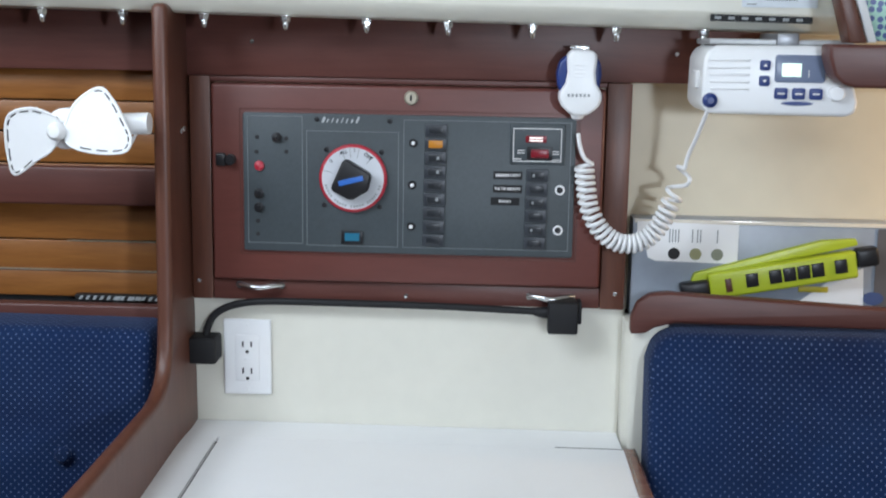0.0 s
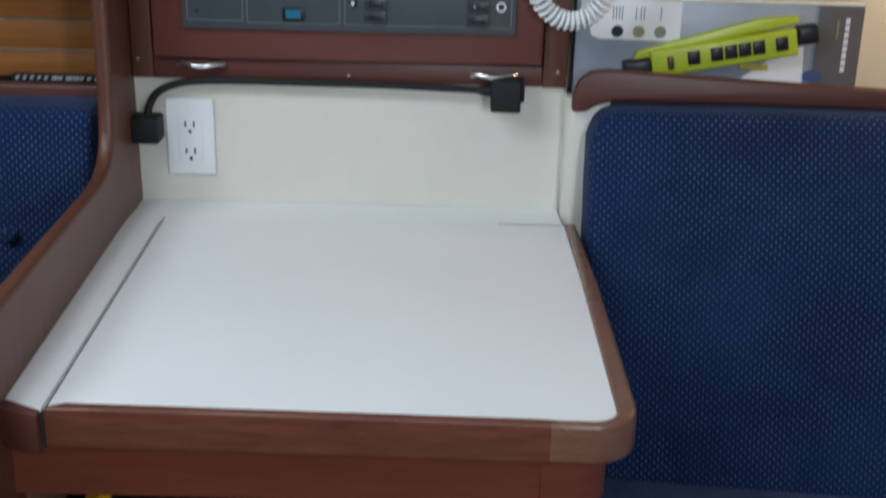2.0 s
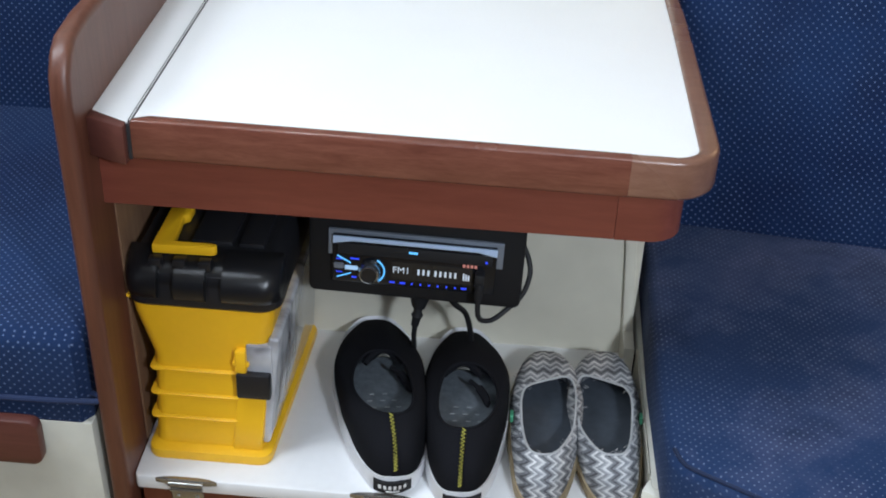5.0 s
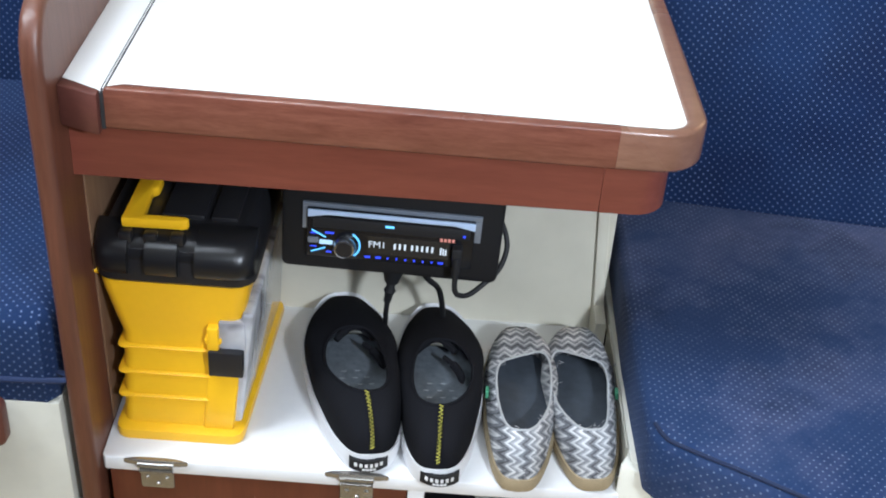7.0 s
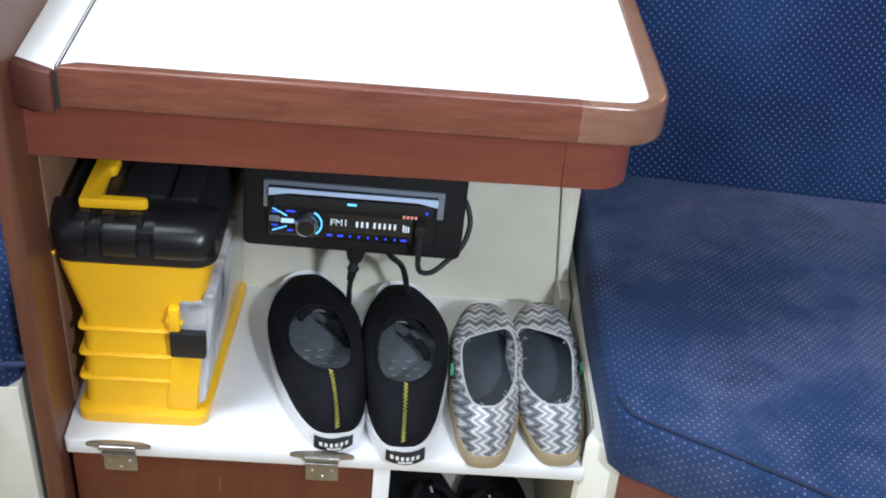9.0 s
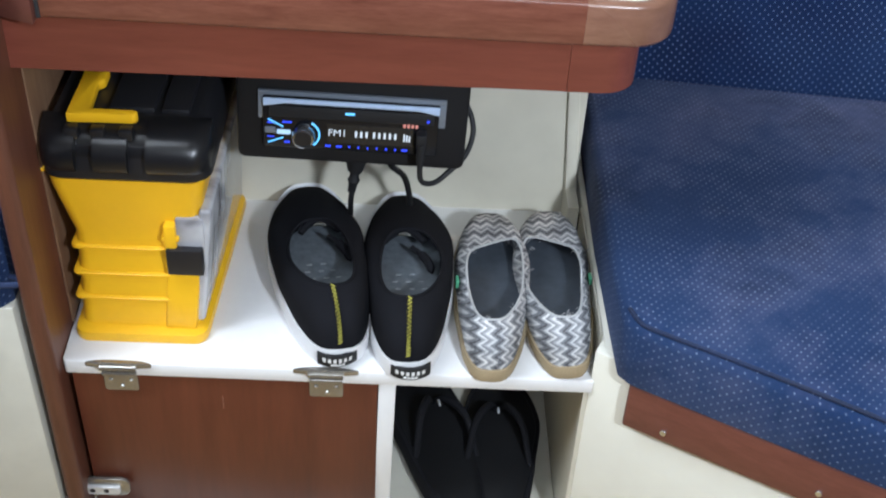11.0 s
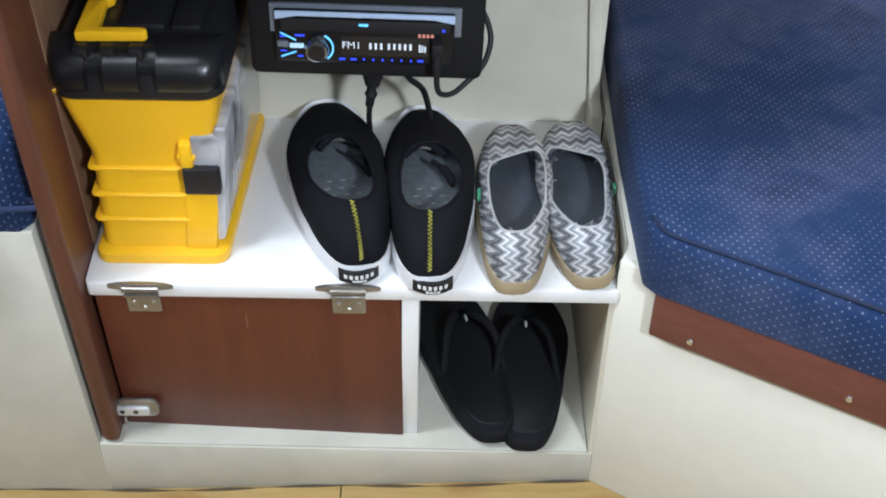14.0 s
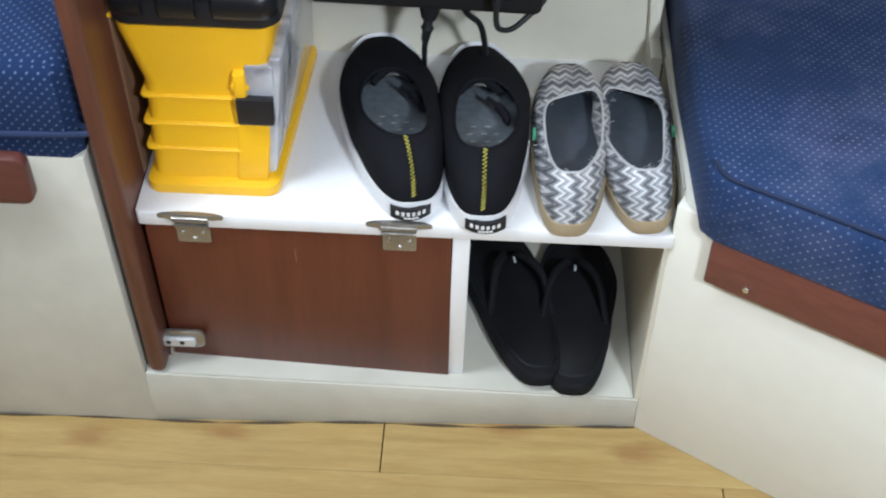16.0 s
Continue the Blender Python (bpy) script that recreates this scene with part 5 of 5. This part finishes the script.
def chevron(name):
    """Woven zigzag stripes: across the toe, and upright round the heel."""
    n = Nodes(name, 0.85)
    split = n.add("SeparateXYZ")
    n.link(n.coord.outputs["Object"], split.inputs[0])
    x, y, z = split.outputs

    def stripes(a, b, wave, step, height):
        tri = n.math("PINGPONG", n.math("MULTIPLY", a, 1 / wave), 0.5)
        shifted = n.math("ADD", n.math("MULTIPLY", b, 1 / step), n.math("MULTIPLY", tri, height))
        return n.math("FRACT", n.math("ADD", shifted, 40.0))
    toe = stripes(x, n.math("ADD", y, n.math("MULTIPLY", z, 0.5)), 0.016, 0.024, 0.75)
    heel = stripes(n.math("ADD", n.math("MULTIPLY", y, 0.7), z), n.math("ADD", x, n.math("MULTIPLY", y, 0.12)), 0.015, 0.024, 0.75)
    pick = n.math("LESS_THAN", y, 0.165)
    both = n.tree.nodes.new("ShaderNodeMix")
    n.link(pick, both.inputs[0])
    n.link(toe, both.inputs[2])
    n.link(heel, both.inputs[3])
    stops = [(0.0, (0.72, 0.72, 0.72)), (0.17, (0.2, 0.21, 0.23)), (0.34, (0.045, 0.048, 0.06)), (0.46, (0.27, 0.28, 0.3)), (0.6, (0.72, 0.72, 0.72)), (0.74, (0.24, 0.25, 0.27)), (0.88, (0.38, 0.39, 0.41))]
    col = n.ramp(both.outputs[0], stops)
    col.node.color_ramp.interpolation = "CONSTANT"
    thread = n.noise(n.mapped((1, 1, 1)), 420.0, 2)
    fluff = n.noise(n.mapped((1, 1, 1)), 60.0, 3)
    shade = n.ramp(n.noise(n.mapped((1, 1, 1)), 34.0, 3), [(0.35, (0.55, 0.56, 0.58)), (0.65, (1, 1, 1))])
    col = n.mix(1.0, col, shade, "MULTIPLY")
    n.colour(n.mix(n.math("MULTIPLY", thread, 0.32), col, n.ramp(fluff, [(0.35, (0.12, 0.12, 0.13)), (0.65, (0.5, 0.5, 0.51))])))
    n.bump(thread, 0.7, 0.0015)
    return n.mat


CHEVRON = chevron("chevron_weave")


def spline(table, y):
    """Smooth value at y from (y, value) pairs."""
    for (a, p), (b, q) in zip(table, table[1:]):
        if y <= b:
            t = max(0.0, (y - a) / (b - a))
            t = t * t * (3 - 2 * t)
            return p + (q - p) * t
    return table[-1][1]


def foot_ring(length, halfs, centre, count=48):
    """Outline of a foot from heel (y = 0) to toe, as points round it, starting behind the heel."""
    out = []
    for k in range(count):
        w = 2 * math.pi * k / count
        y = length * (0.5 - 0.5 * math.cos(w))
        half = spline(halfs, y / length)
        edge = math.sin(w)
        side = math.copysign(min(1.0, abs(edge) ** (0.6 + 0.06 * min(1.0, max(0.0, y / length - 0.5) * 3))), edge) if abs(edge) > 1e-6 else 0.0
        out.append((centre(y / length) + half * side, y))
    return out


def shoe(name, label, length, halfs, centre, sole_z, opening, rise, mats, group, flat_toe=0.0, slant=0.0):
    """A low shoe: sole, upper with an opening, lining and insole. Local, heel at the origin, toe towards +y."""
    sole_mat, upper_mat, inside_mat, rim_mat = mats
    ob = thing(name, (0, 0, 0), label, "shoe", group)
    out = foot_ring(length, halfs, centre)
    mid = length / 2

    def grown(d, z, lift=0.0):
        ring_pts = []
        for x, y in out:
            v = Vector((x - centre(y / length), (y - mid) * 0.35))
            v = v.normalized() * (d * (1 - 0.3 * flat_toe) - 0.0002 * flat_toe * spline([(0, 0), (0.35, 0.05), (0.72, 1), (1, 1)], y / length)) if v.length > 1e-6 else Vector((0, -d))
            ring_pts.append((x + v.x, y + v.y, z + lift * max(0.0, y / length - 0.75) ** 2))
        return ring_pts
    part("sole", loft([grown(-0.004, 0.0, 0.12), grown(0.002, 0.003, 0.12), grown(0.004, sole_z * 0.6, 0.1), grown(0.0028, sole_z, 0.08), grown(-0.008, sole_z - 0.002, 0.0)]), sole_mat, ob, "moulded sole")
    y0, y1, half_o, shift = opening
    hole = []
    for k, (x, y) in enumerate(out):
        share, edge = y / length, math.sin(2 * math.pi * k / 48)
        fore = min(1.0, max(0.0, (share - 0.45) / 0.3))
        power = 0.8 if flat_toe else 0.62 - 0.27 * fore
        wide = 0.82 + 0.18 * share if flat_toe else 0.6 + 0.42 * share
        off = half_o * math.copysign(abs(edge) ** power, edge) * wide if abs(edge) > 1e-6 else 0.0
        hole.append((shift + centre(share) + off, y0 + (y1 - y0) * share + slant * off * fore))
    heel_h, side_h, toe_h = rise
    rings = []
    for step in range(9):
        t = step / 8
        row = []
        for k, ((x, y), (hx, hy)) in enumerate(zip(out, hole)):
            share = y / length
            top = heel_h + (side_h - heel_h) * min(1.0, share * 2) if share < 0.5 else side_h + (toe_h - side_h) * (share - 0.5) * 2
            front = min(1.0, max(0.0, (share - 0.6) / 0.35)) * flat_toe
            f = t ** (2.1 - 0.85 * front)
            z = sole_z - 0.002 + top * (1 - (1 - t) ** ((2.4 if share > 0.55 else 1.7) - 1.0 * front)) + 0.08 * flat_toe * max(0.0, share - 0.75) ** 2
            px = centre(share) + (x - centre(share)) * (0.992 - 0.03 * front + 0.062 * flat_toe * math.sin(2.2 * t))
            py = y - 0.004 * front
            row.append((px + (hx - px) * f, py + (hy - py) * f, z))
        rings.append(row)
    edge = rings[-1]
    upper = part("upper", loft(rings, caps=False), upper_mat, ob)
    low = [(hx + (x - hx) * 0.55, hy + (y - hy) * 0.55, sole_z + 0.003) for (hx, hy), (x, y) in zip(hole, out)]
    drop = [(hx + (x - hx) * 0.22, hy + (y - hy) * 0.22, z - 0.012) for (hx, hy), (x, y), (_, _, z) in zip(hole, out, edge)]
    part("lining", loft([edge, drop, low], caps=False), upper_mat, ob)
    part("insole", loft([[(x, y, sole_z + 0.001) for x, y, _ in low], [(x, y, sole_z + 0.004) for x, y, _ in low]]), inside_mat, ob, "worn insole")
    loop = [Vector(p) for p in edge]
    part("binding", tube(loop + loop[:1], 0.0021 if flat_toe else 0.0015, 6), rim_mat, upper, "bound opening edge")
    return ob


def zigzag(points, width, radius):
    out = []
    for i, p in enumerate(points):
        out.append(Vector(p) + Vector((width * (1 if i % 2 else -1), 0, 0)))
    return tube(out, radius, 5)


MEN = [(0, 0.046), (0.2, 0.0495), (0.42, 0.0535), (0.62, 0.0565), (0.82, 0.055), (1.0, 0.048)]
LEN = 0.307


def slip_on(mirror, wide):
    bend = lambda s: mirror * (-0.006 * math.sin(3.0 * s - 0.6))
    ob = shoe("slip_on_shoe", "black canvas slip-on shoe with a white rubber sole", LEN, [(y, half * wide) for y, half in MEN], bend, 0.026, (0.05, 0.186, 0.039, 0.0), (0.05, 0.036, 0.036), (FOXING, CANVAS, INSOLE, CANVAS), "black slip-on pair", 1.0)
    heel = [(bend(0.18 * t ** 2.1) * 0.99, 0.05 * t ** 2.1, 0.024 + 0.05 * (1 - (1 - t) ** 1.7)) for t in (0.1 + 0.9 * k / 32 for k in range(33))]
    part("heel_tape", tube([Vector(p) + Vector((0, 0.0015, -0.0015)) for p in heel], 0.0042, 6), CANVAS, ob, "black heel tape")
    part("stitching", zigzag([Vector(p) + Vector((0, -0.0016, 0.0026)) for p in heel], 0.002, 0.0007), THREAD, ob, "yellow zigzag stitching")
    xs = [-0.0215 + 0.0043 * k for k in range(11)]
    tag_out = [(x, 20 * x * x - 0.0085) for x in xs] + [(x, 20 * x * x - 0.0035) for x in xs[::-1]]
    tag = part("heel_tag", prism(tag_out, "z", 0.007, 0.0215, 0), RUBBER, ob, "small black heel tag")
    part("print", bent(join(*[block(-0.0165 + 0.0057 * k, -0.0132 + 0.0057 * k, -0.0095, -0.0083, 0.0136, 0.0182, 0) for k in range(6)] + [block(-0.008 + 0.004 * k, -0.0045 + 0.004 * k, -0.0095, -0.0083, 0.0094, 0.0112, 0) for k in range(4)]), lambda c: Vector((c.x, c.y + 20 * c.x * c.x, c.z))), INK, tag, "pale print bars")
    arch = [(x, 0.187 - 22 * x * x, 0.06 - 12 * x * x) for x in (-0.026 + 0.004 * k for k in range(14))]
    part("tongue", tube([(x * 0.9, y + 0.008, z - 0.003) for x, y, z in arch], [0.004 + 0.003 * math.sin(math.pi * k / 13) for k in range(14)], 8), CANVAS, ob, "folded black tongue edge")
    for k in range(11):
        px, py = (-0.016, 0.0, 0.014)[k % 3] + 0.004 * (k // 3 % 2), 0.104 + 0.013 * (k // 3)
        part("insole_mark", block(bend(py / LEN) + px - 0.003, bend(py / LEN) + px + 0.003, py - 0.0008, py + 0.0008, 0.0298, 0.0304, 0.0002), GREY_INK, ob, "small pale insole mark")
    part("worn_edge", tube([(x * 0.8, y - 0.001, z - 0.0035) for x, y, z in arch[4:10]], [0.0006, 0.0018, 0.0024, 0.0024, 0.0018, 0.0006], 6), plain("worn_print", (0.03, 0.03, 0.022), 0.35), ob, "shiny worn tongue edge")
    part("strap", tube(smooth_line([(0.008, 0.167, 0.052), (0.019, 0.157, 0.049), (0.027, 0.143, 0.046), (0.03, 0.129, 0.043)]), [0.003] * 6 + [0.0052] * 7 + [0.005] * 3 + [0.004, 0.003, 0.0015], 8), CANVAS, ob, "black elastic gusset")
    return ob


first_shoe = slip_on(1, 1.0)
first_shoe.matrix_basis = pose(0.002, -0.655, SHELF, 0, 0, 10.2)
second_shoe = slip_on(-1, 0.94)
second_shoe.matrix_basis = pose(0.0815, -0.671, SHELF, 0, 0, 3.8)

WOMEN = [(0, 0.0355), (0.2, 0.0375), (0.42, 0.041), (0.66, 0.0465), (0.84, 0.0435), (1.0, 0.036)]


def espadrille(mirror):
    bend = lambda s: mirror * (0.006 * math.sin(3.0 * s - 0.5))
    ob = shoe("woven_flat", "grey and white chevron flat with a jute sole", 0.262, WOMEN, bend, 0.02, (0.034, 0.174, 0.038, 0.0), (0.043, 0.03, 0.04), (JUTE, CHEVRON, SUEDE, plain("pale_binding", (0.42, 0.43, 0.44), 0.8)), "chevron flat pair", 0.0, 0.5 * mirror)
    part("green_tag", block(mirror * -0.0372 - 0.002, mirror * -0.0372 + 0.002, 0.118, 0.13, 0.034, 0.044, 0.001), plain("green_tag", (0.08, 0.35, 0.2), 0.6), ob, "small green side tag")
    frayed = random.Random(5 + mirror)
    threads = []
    for k in range(46):
        w = frayed.uniform(0, 6.28)
        y = 0.131 - 0.131 * math.cos(w)
        x = bend(y / 0.262) + spline(WOMEN, y / 0.262) * math.sin(w)
        p = Vector((x * 0.95, y, 0.022 + frayed.uniform(0, 0.02)))
        threads.append(tube([p, p + Vector((frayed.uniform(-0.004, 0.004) + 0.004 * math.sin(w), frayed.uniform(-0.004, 0.004), frayed.uniform(0.0, 0.005)))], 0.0004, 4))
    for k in range(60):
        w = frayed.uniform(0, 6.28)
        y = 0.116 - 0.07 * math.cos(w)
        p = Vector((bend(y / 0.262) + 0.036 * math.sin(w), y, 0.052 + frayed.uniform(-0.004, 0.004)))
        threads.append(tube([p, p + Vector((frayed.uniform(-0.005, 0.005), frayed.uniform(-0.005, 0.005), frayed.uniform(-0.003, 0.003)))], 0.00028, 4))
    tagged(part("loose_thread", join(*threads), plain("loose_cotton", (0.45, 0.45, 0.46), 0.9), ob, "loose pale threads"), kind="stuff")
    return ob


third_shoe = espadrille(1)
third_shoe.matrix_basis = pose(0.171, -0.672, SHELF, 0, 0, 1.0)
fourth_shoe = espadrille(-1)
fourth_shoe.matrix_basis = pose(0.2505, -0.664, SHELF + 0.001, 0, -6, -0.5)

# flip-flops in the lower space
FOAM = plain("black_foam", (0.011, 0.0112, 0.0135), 0.8, 0, 0.2, 200, 0.3, 0.12)


def flip_flop(mirror):
    bend = lambda s: mirror * (0.006 * math.sin(3.0 * s - 0.5))
    ob = thing("flip_flop", (0, 0, 0), "black foam flip-flop on the lower board", "sandal", "flip-flop pair")
    halfs = [(0, 0.041), (0.2, 0.043), (0.42, 0.045), (0.72, 0.055), (0.88, 0.054), (1.0, 0.044)]
    out = foot_ring(0.27, halfs, bend)
    part("sole", loft([[(x * s, 0.135 + (y - 0.135) * s, z) for x, y in out] for s, z in ((0.97, 0.0), (1.0, 0.004), (1.0, 0.018), (0.975, 0.022))]), FOAM, ob)
    part("footbed", loft([[(x * s, 0.135 + (y - 0.135) * s, z) for x, y in out] for s, z in ((0.9, 0.0215), (0.88, 0.0235))]), plain("black_footbed", (0.009, 0.0095, 0.011), 0.6, 0, 0.3, 300, 0.2, 0.2), ob)
    for side in (-1, 1):
        part("strap", tube(smooth_line([(0.0, 0.2, 0.024), (0.012 * side, 0.185, 0.046), (0.03 * side, 0.15, 0.05), (0.041 * side, 0.105, 0.02)]), [0.004] * 6 + [0.0055] * 6 + [0.0045] * 7, 8), FOAM, ob, "black foam strap")
    part("tag", block(-0.0015, 0.0015, 0.168, 0.178, 0.049, 0.0515, 0.0005), plain("pale_strap_tag", (0.4, 0.42, 0.44), 0.5), ob, "small pale strap tag")
    return ob


flip_flop(1).matrix_basis = pose(0.199, -0.668, 0.061, 0, 0, -1)
flip_flop(-1).matrix_basis = pose(0.155, -0.662, 0.0685, 0, 9, 13)

# ---- stereo under the table ----
SILVER = plain("silver_plastic", (0.19, 0.22, 0.27), 0.3, 0.3)
BLUE_GLOW = glow("blue_light", (0.03, 0.07, 1.0), 0.55)
CYAN_GLOW = glow("pale_blue_light", (0.12, 0.5, 1.0), 0.75)
stereo = thing("stereo", (0.008, -0.43, 0.51), "black boxed car stereo lit blue under the chart table", "stereo")
part("housing", prism(rounded(-0.1135, 0.1305, 0.5085, 0.665, 0.008), "y", -0.521, -0.336, 0.003), plain("housing_black", (0.0075, 0.0075, 0.0088), 0.6, 0, 0.15, 300, 0.2, 0.25), stereo, "black textured housing")


def panel_at(u, v):
    return -0.0905 + 0.197 * u, 0.596 - 0.0665 * v


def plate(u0, u1, v0, v1, depth, bevel=0.0006, base=-0.5212):
    x0, z1 = panel_at(u0, v0)
    x1, z0 = panel_at(u1, v1)
    return block(x0, x1, base - depth, base, z0, z1, bevel)


part("trim", join(plate(0, 1, 0, 0.09, 0.004), plate(0, 0.04, 0.09, 0.5, 0.004), plate(0.955, 1, 0.09, 0.5, 0.004)), SILVER, stereo, "grey silver trim")
faceplate = part("faceplate", plate(0.025, 0.965, 0.075, 1.0, 0.008, 0.002), plain("piano_black", (0.006, 0.007, 0.01), 0.2, shine=0.3), stereo, "glossy black faceplate")
bar_x0, bar_x1 = panel_at(0.03, 0)[0], panel_at(0.965, 0)[0]
# Non-metal pale blue holds the chrome's bright reflection in its colour.
part("bright_bar", prism([(bar_x0, 0.5905), (bar_x1, 0.5905), (bar_x1, 0.581), (bar_x1 - 0.022, 0.5855), (bar_x0 + 0.022, 0.5855), (bar_x0, 0.581)], "y", -0.5318, -0.5285, 0.0008), plain("bright_bar", (0.42, 0.54, 0.74), 0.2, 0.0), faceplate, "chrome bar with its pale blue reflection painted in")
part("slot_cover", plate(0.06, 0.94, 0.22, 0.42, 0.0092), RUBBER, faceplate, "matt disc slot")
part("slot_light", plate(0.465, 0.515, 0.27, 0.31, 0.0098, 0), CYAN_GLOW, faceplate, "blue slot light")
kx, kz = panel_at(0.245, 0.72)
part("volume_knob", turned([(0.0125, 0), (0.0125, 0.008), (0.011, 0.012), (0.0095, 0.0125), (0.009, 0.0105), (0, 0.0105)], (kx, -0.529, kz), (0, -1, 0), 28), plain("chrome_knob", (0.35, 0.36, 0.38), 0.18, 0.9), faceplate, "chrome volume knob")
part("knob_cap", turned([(0.0088, 0), (0.0085, 0.001), (0, 0.0014)], (kx, -0.5396, kz), (0, -1, 0), 24), BLACK, faceplate, "black knob face")
arc = [(kx + 0.0165 * math.cos(radians(a)), -0.5303, kz + 0.0165 * math.sin(radians(a))) for a in range(-50, 61, 10)]
part("light_arc", tube(arc, 0.001, 6), CYAN_GLOW, faceplate, "blue light arc")
for k, (u0, v0, u1, v1) in enumerate(((0.055, 0.47, 0.135, 0.6), (0.055, 0.9, 0.135, 0.8))):
    a, b = panel_at(u0, v0), panel_at(u1, v1)
    part("light_ray", tube([(a[0], -0.5302, a[1]), (b[0], -0.5302, b[1])], 0.0008, 5), CYAN_GLOW, faceplate, "blue light line")
for u0, u1, v0, v1 in ((0.05, 0.085, 0.53, 0.55), (0.13, 0.18, 0.5, 0.53), (0.05, 0.085, 0.79, 0.81), (0.14, 0.17, 0.87, 0.9)):
    part("key_print", plate(u0, u1, v0, v1, 0.0085, 0), BLUE_GLOW, faceplate, "blue lit key print")
part("source_key", plate(0.1, 0.175, 0.66, 0.74, 0.0095, 0.001), glow("pale_key", (0.45, 0.7, 1.0), 0.4), faceplate, "pale lit key")
part("side_key", plate(0.035, 0.095, 0.62, 0.73, 0.0095, 0.0015), SILVER, faceplate, "silver side key")
screen = part("display", plate(0.37, 0.83, 0.5, 0.84, 0.0084, 0), plain("display_glass", (0.012, 0.014, 0.018), 0.15), faceplate, "dark display window")
WHITE_GLOW = glow("display_text", (0.75, 0.86, 1.0), 0.3)
tx, tz = panel_at(0.425, 0.665)
part("lettering", words("FM1", 0.0115, (tx, -0.5299, tz), Matrix.Rotation(radians(0), 4, "Y") @ FACE, 0.0001), WHITE_GLOW, screen, "white display text")
for k in range(8):
    x, z = panel_at(0.525 + 0.0285 * k + (0.012 if k > 2 else 0.0), 0.665)
    part("display_bar", block(x - 0.0012, x + 0.0012, -0.5302, -0.5296, z - 0.0035, z + 0.0035, 0), WHITE_GLOW, screen, "white display bar")
for k in range(3):
    x, z = panel_at(0.785 + 0.014 * k, 0.68)
    part("level_bar", block(x - 0.0009, x + 0.0009, -0.5302, -0.5296, z - 0.0045, z + 0.0045 - 0.001 * k, 0), WHITE_GLOW, screen, "white level bar")
part("badge", join(*[plate(0.775 + 0.022 * k, 0.79 + 0.022 * k, 0.43, 0.475, 0.0098, 0) for k in range(4)]), glow("red_badge", (0.9, 0.35, 0.3), 0.2), faceplate, "small red badge bars")
part("eject_key", plate(0.9, 0.915, 0.325, 0.365, 0.0098, 0), BLUE_GLOW, faceplate, "blue eject light")
for k, u in enumerate((0.375, 0.435, 0.49, 0.54, 0.59, 0.64, 0.69, 0.74, 0.79)):
    w = 0.016 if k in (0, 1, 8) else 0.005
    part("preset_light", plate(u - w, u + w, 0.9, 0.935, 0.0085, 0), BLUE_GLOW, faceplate, "blue preset light")
part("jack_plug", join(plate(0.85, 0.905, 0.52, 0.78, 0.02, 0.002), turned([(0.0048, 0), (0.0048, 0.018), (0.003, 0.022)], (panel_at(0.878, 0.7)[0], -0.5385, panel_at(0.878, 0.7)[1]), (0, -0.15, -1), 12)), RUBBER, stereo, "black jack plug")
ax, az = panel_at(0.878, 0.95)
stereo.rotation_euler = (0, radians(1.4), 0)
stereo.location.z -= 0.001
part("jack_cable", tube(smooth_line([(ax, -0.541, az), (ax + 0.001, -0.541, 0.51), (ax + 0.006, -0.538, 0.4995), (ax + 0.018, -0.53, 0.4955), (ax + 0.032, -0.52, 0.503), (0.132, -0.51, 0.52), (0.139, -0.5, 0.541), (0.1365, -0.49, 0.556), (0.1295, -0.48, 0.568)]), 0.0031, 8), RUBBER, stereo, "looped black aux cable")
lead_1 = thing("cable", (0.008, -0.45, 0.44), "black plug and cable hanging below the stereo", "cable", "stereo cables")
part("plug", tube([(0.012, -0.46, 0.51), (0.0115, -0.461, 0.472), (0.01, -0.462, 0.458), (0.0095, -0.462, 0.456), (0.009, -0.463, 0.45), (0.0085, -0.463, 0.446), (0.008, -0.463, 0.442), (0.006, -0.463, 0.43)], [0.0125, 0.0125, 0.0085, 0.0055, 0.0055, 0.0075, 0.0055, 0.0048], 10), RUBBER, lead_1, "black moulded plug")
part("cord", tube(smooth_line([(0.007, -0.463, 0.435), (0.005, -0.46, 0.413), (0.004, -0.44, 0.38), (0.0, -0.42, 0.34)]), 0.0032, 8), RUBBER, lead_1)
lead_2 = thing("cable", (0.05, -0.45, 0.44), "thin black cable hanging below the stereo", "cable", "stereo cables")
part("cord", tube(smooth_line([(0.036, -0.46, 0.51), (0.041, -0.46, 0.485), (0.052, -0.455, 0.462), (0.068, -0.44, 0.435), (0.075, -0.42, 0.38), (0.07, -0.4, 0.336)]), 0.0036, 8), RUBBER, lead_2)

# ---- floor planks ----
floor_ob = bpy.data.objects["floor"]
plank_meshes = {}
rows = 20
for r in range(rows):
    y1 = -0.6205 - 0.1255 * r
    start = (-0.031, 0.38, -0.5, 0.12, 0.6, -0.25)[r % 6]
    for k in range(-3, 4):
        x0, x1 = start + 1.2 * k + 0.0008, start + 1.2 * (k + 1) - 0.0008
        x0, x1 = max(x0, -2.2), min(x1, 2.2)
        if x1 - x0 < 0.03 or y1 < -3.19:
            continue
        key = round(x1 - x0, 4)
        if key not in plank_meshes:
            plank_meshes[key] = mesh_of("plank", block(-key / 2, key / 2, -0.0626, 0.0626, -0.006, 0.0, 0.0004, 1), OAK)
        ob = new("plank", plank_meshes[key])
        ob.parent = floor_ob
        ob.location = ((x0 + x1) / 2, y1 - 0.0628, 0)
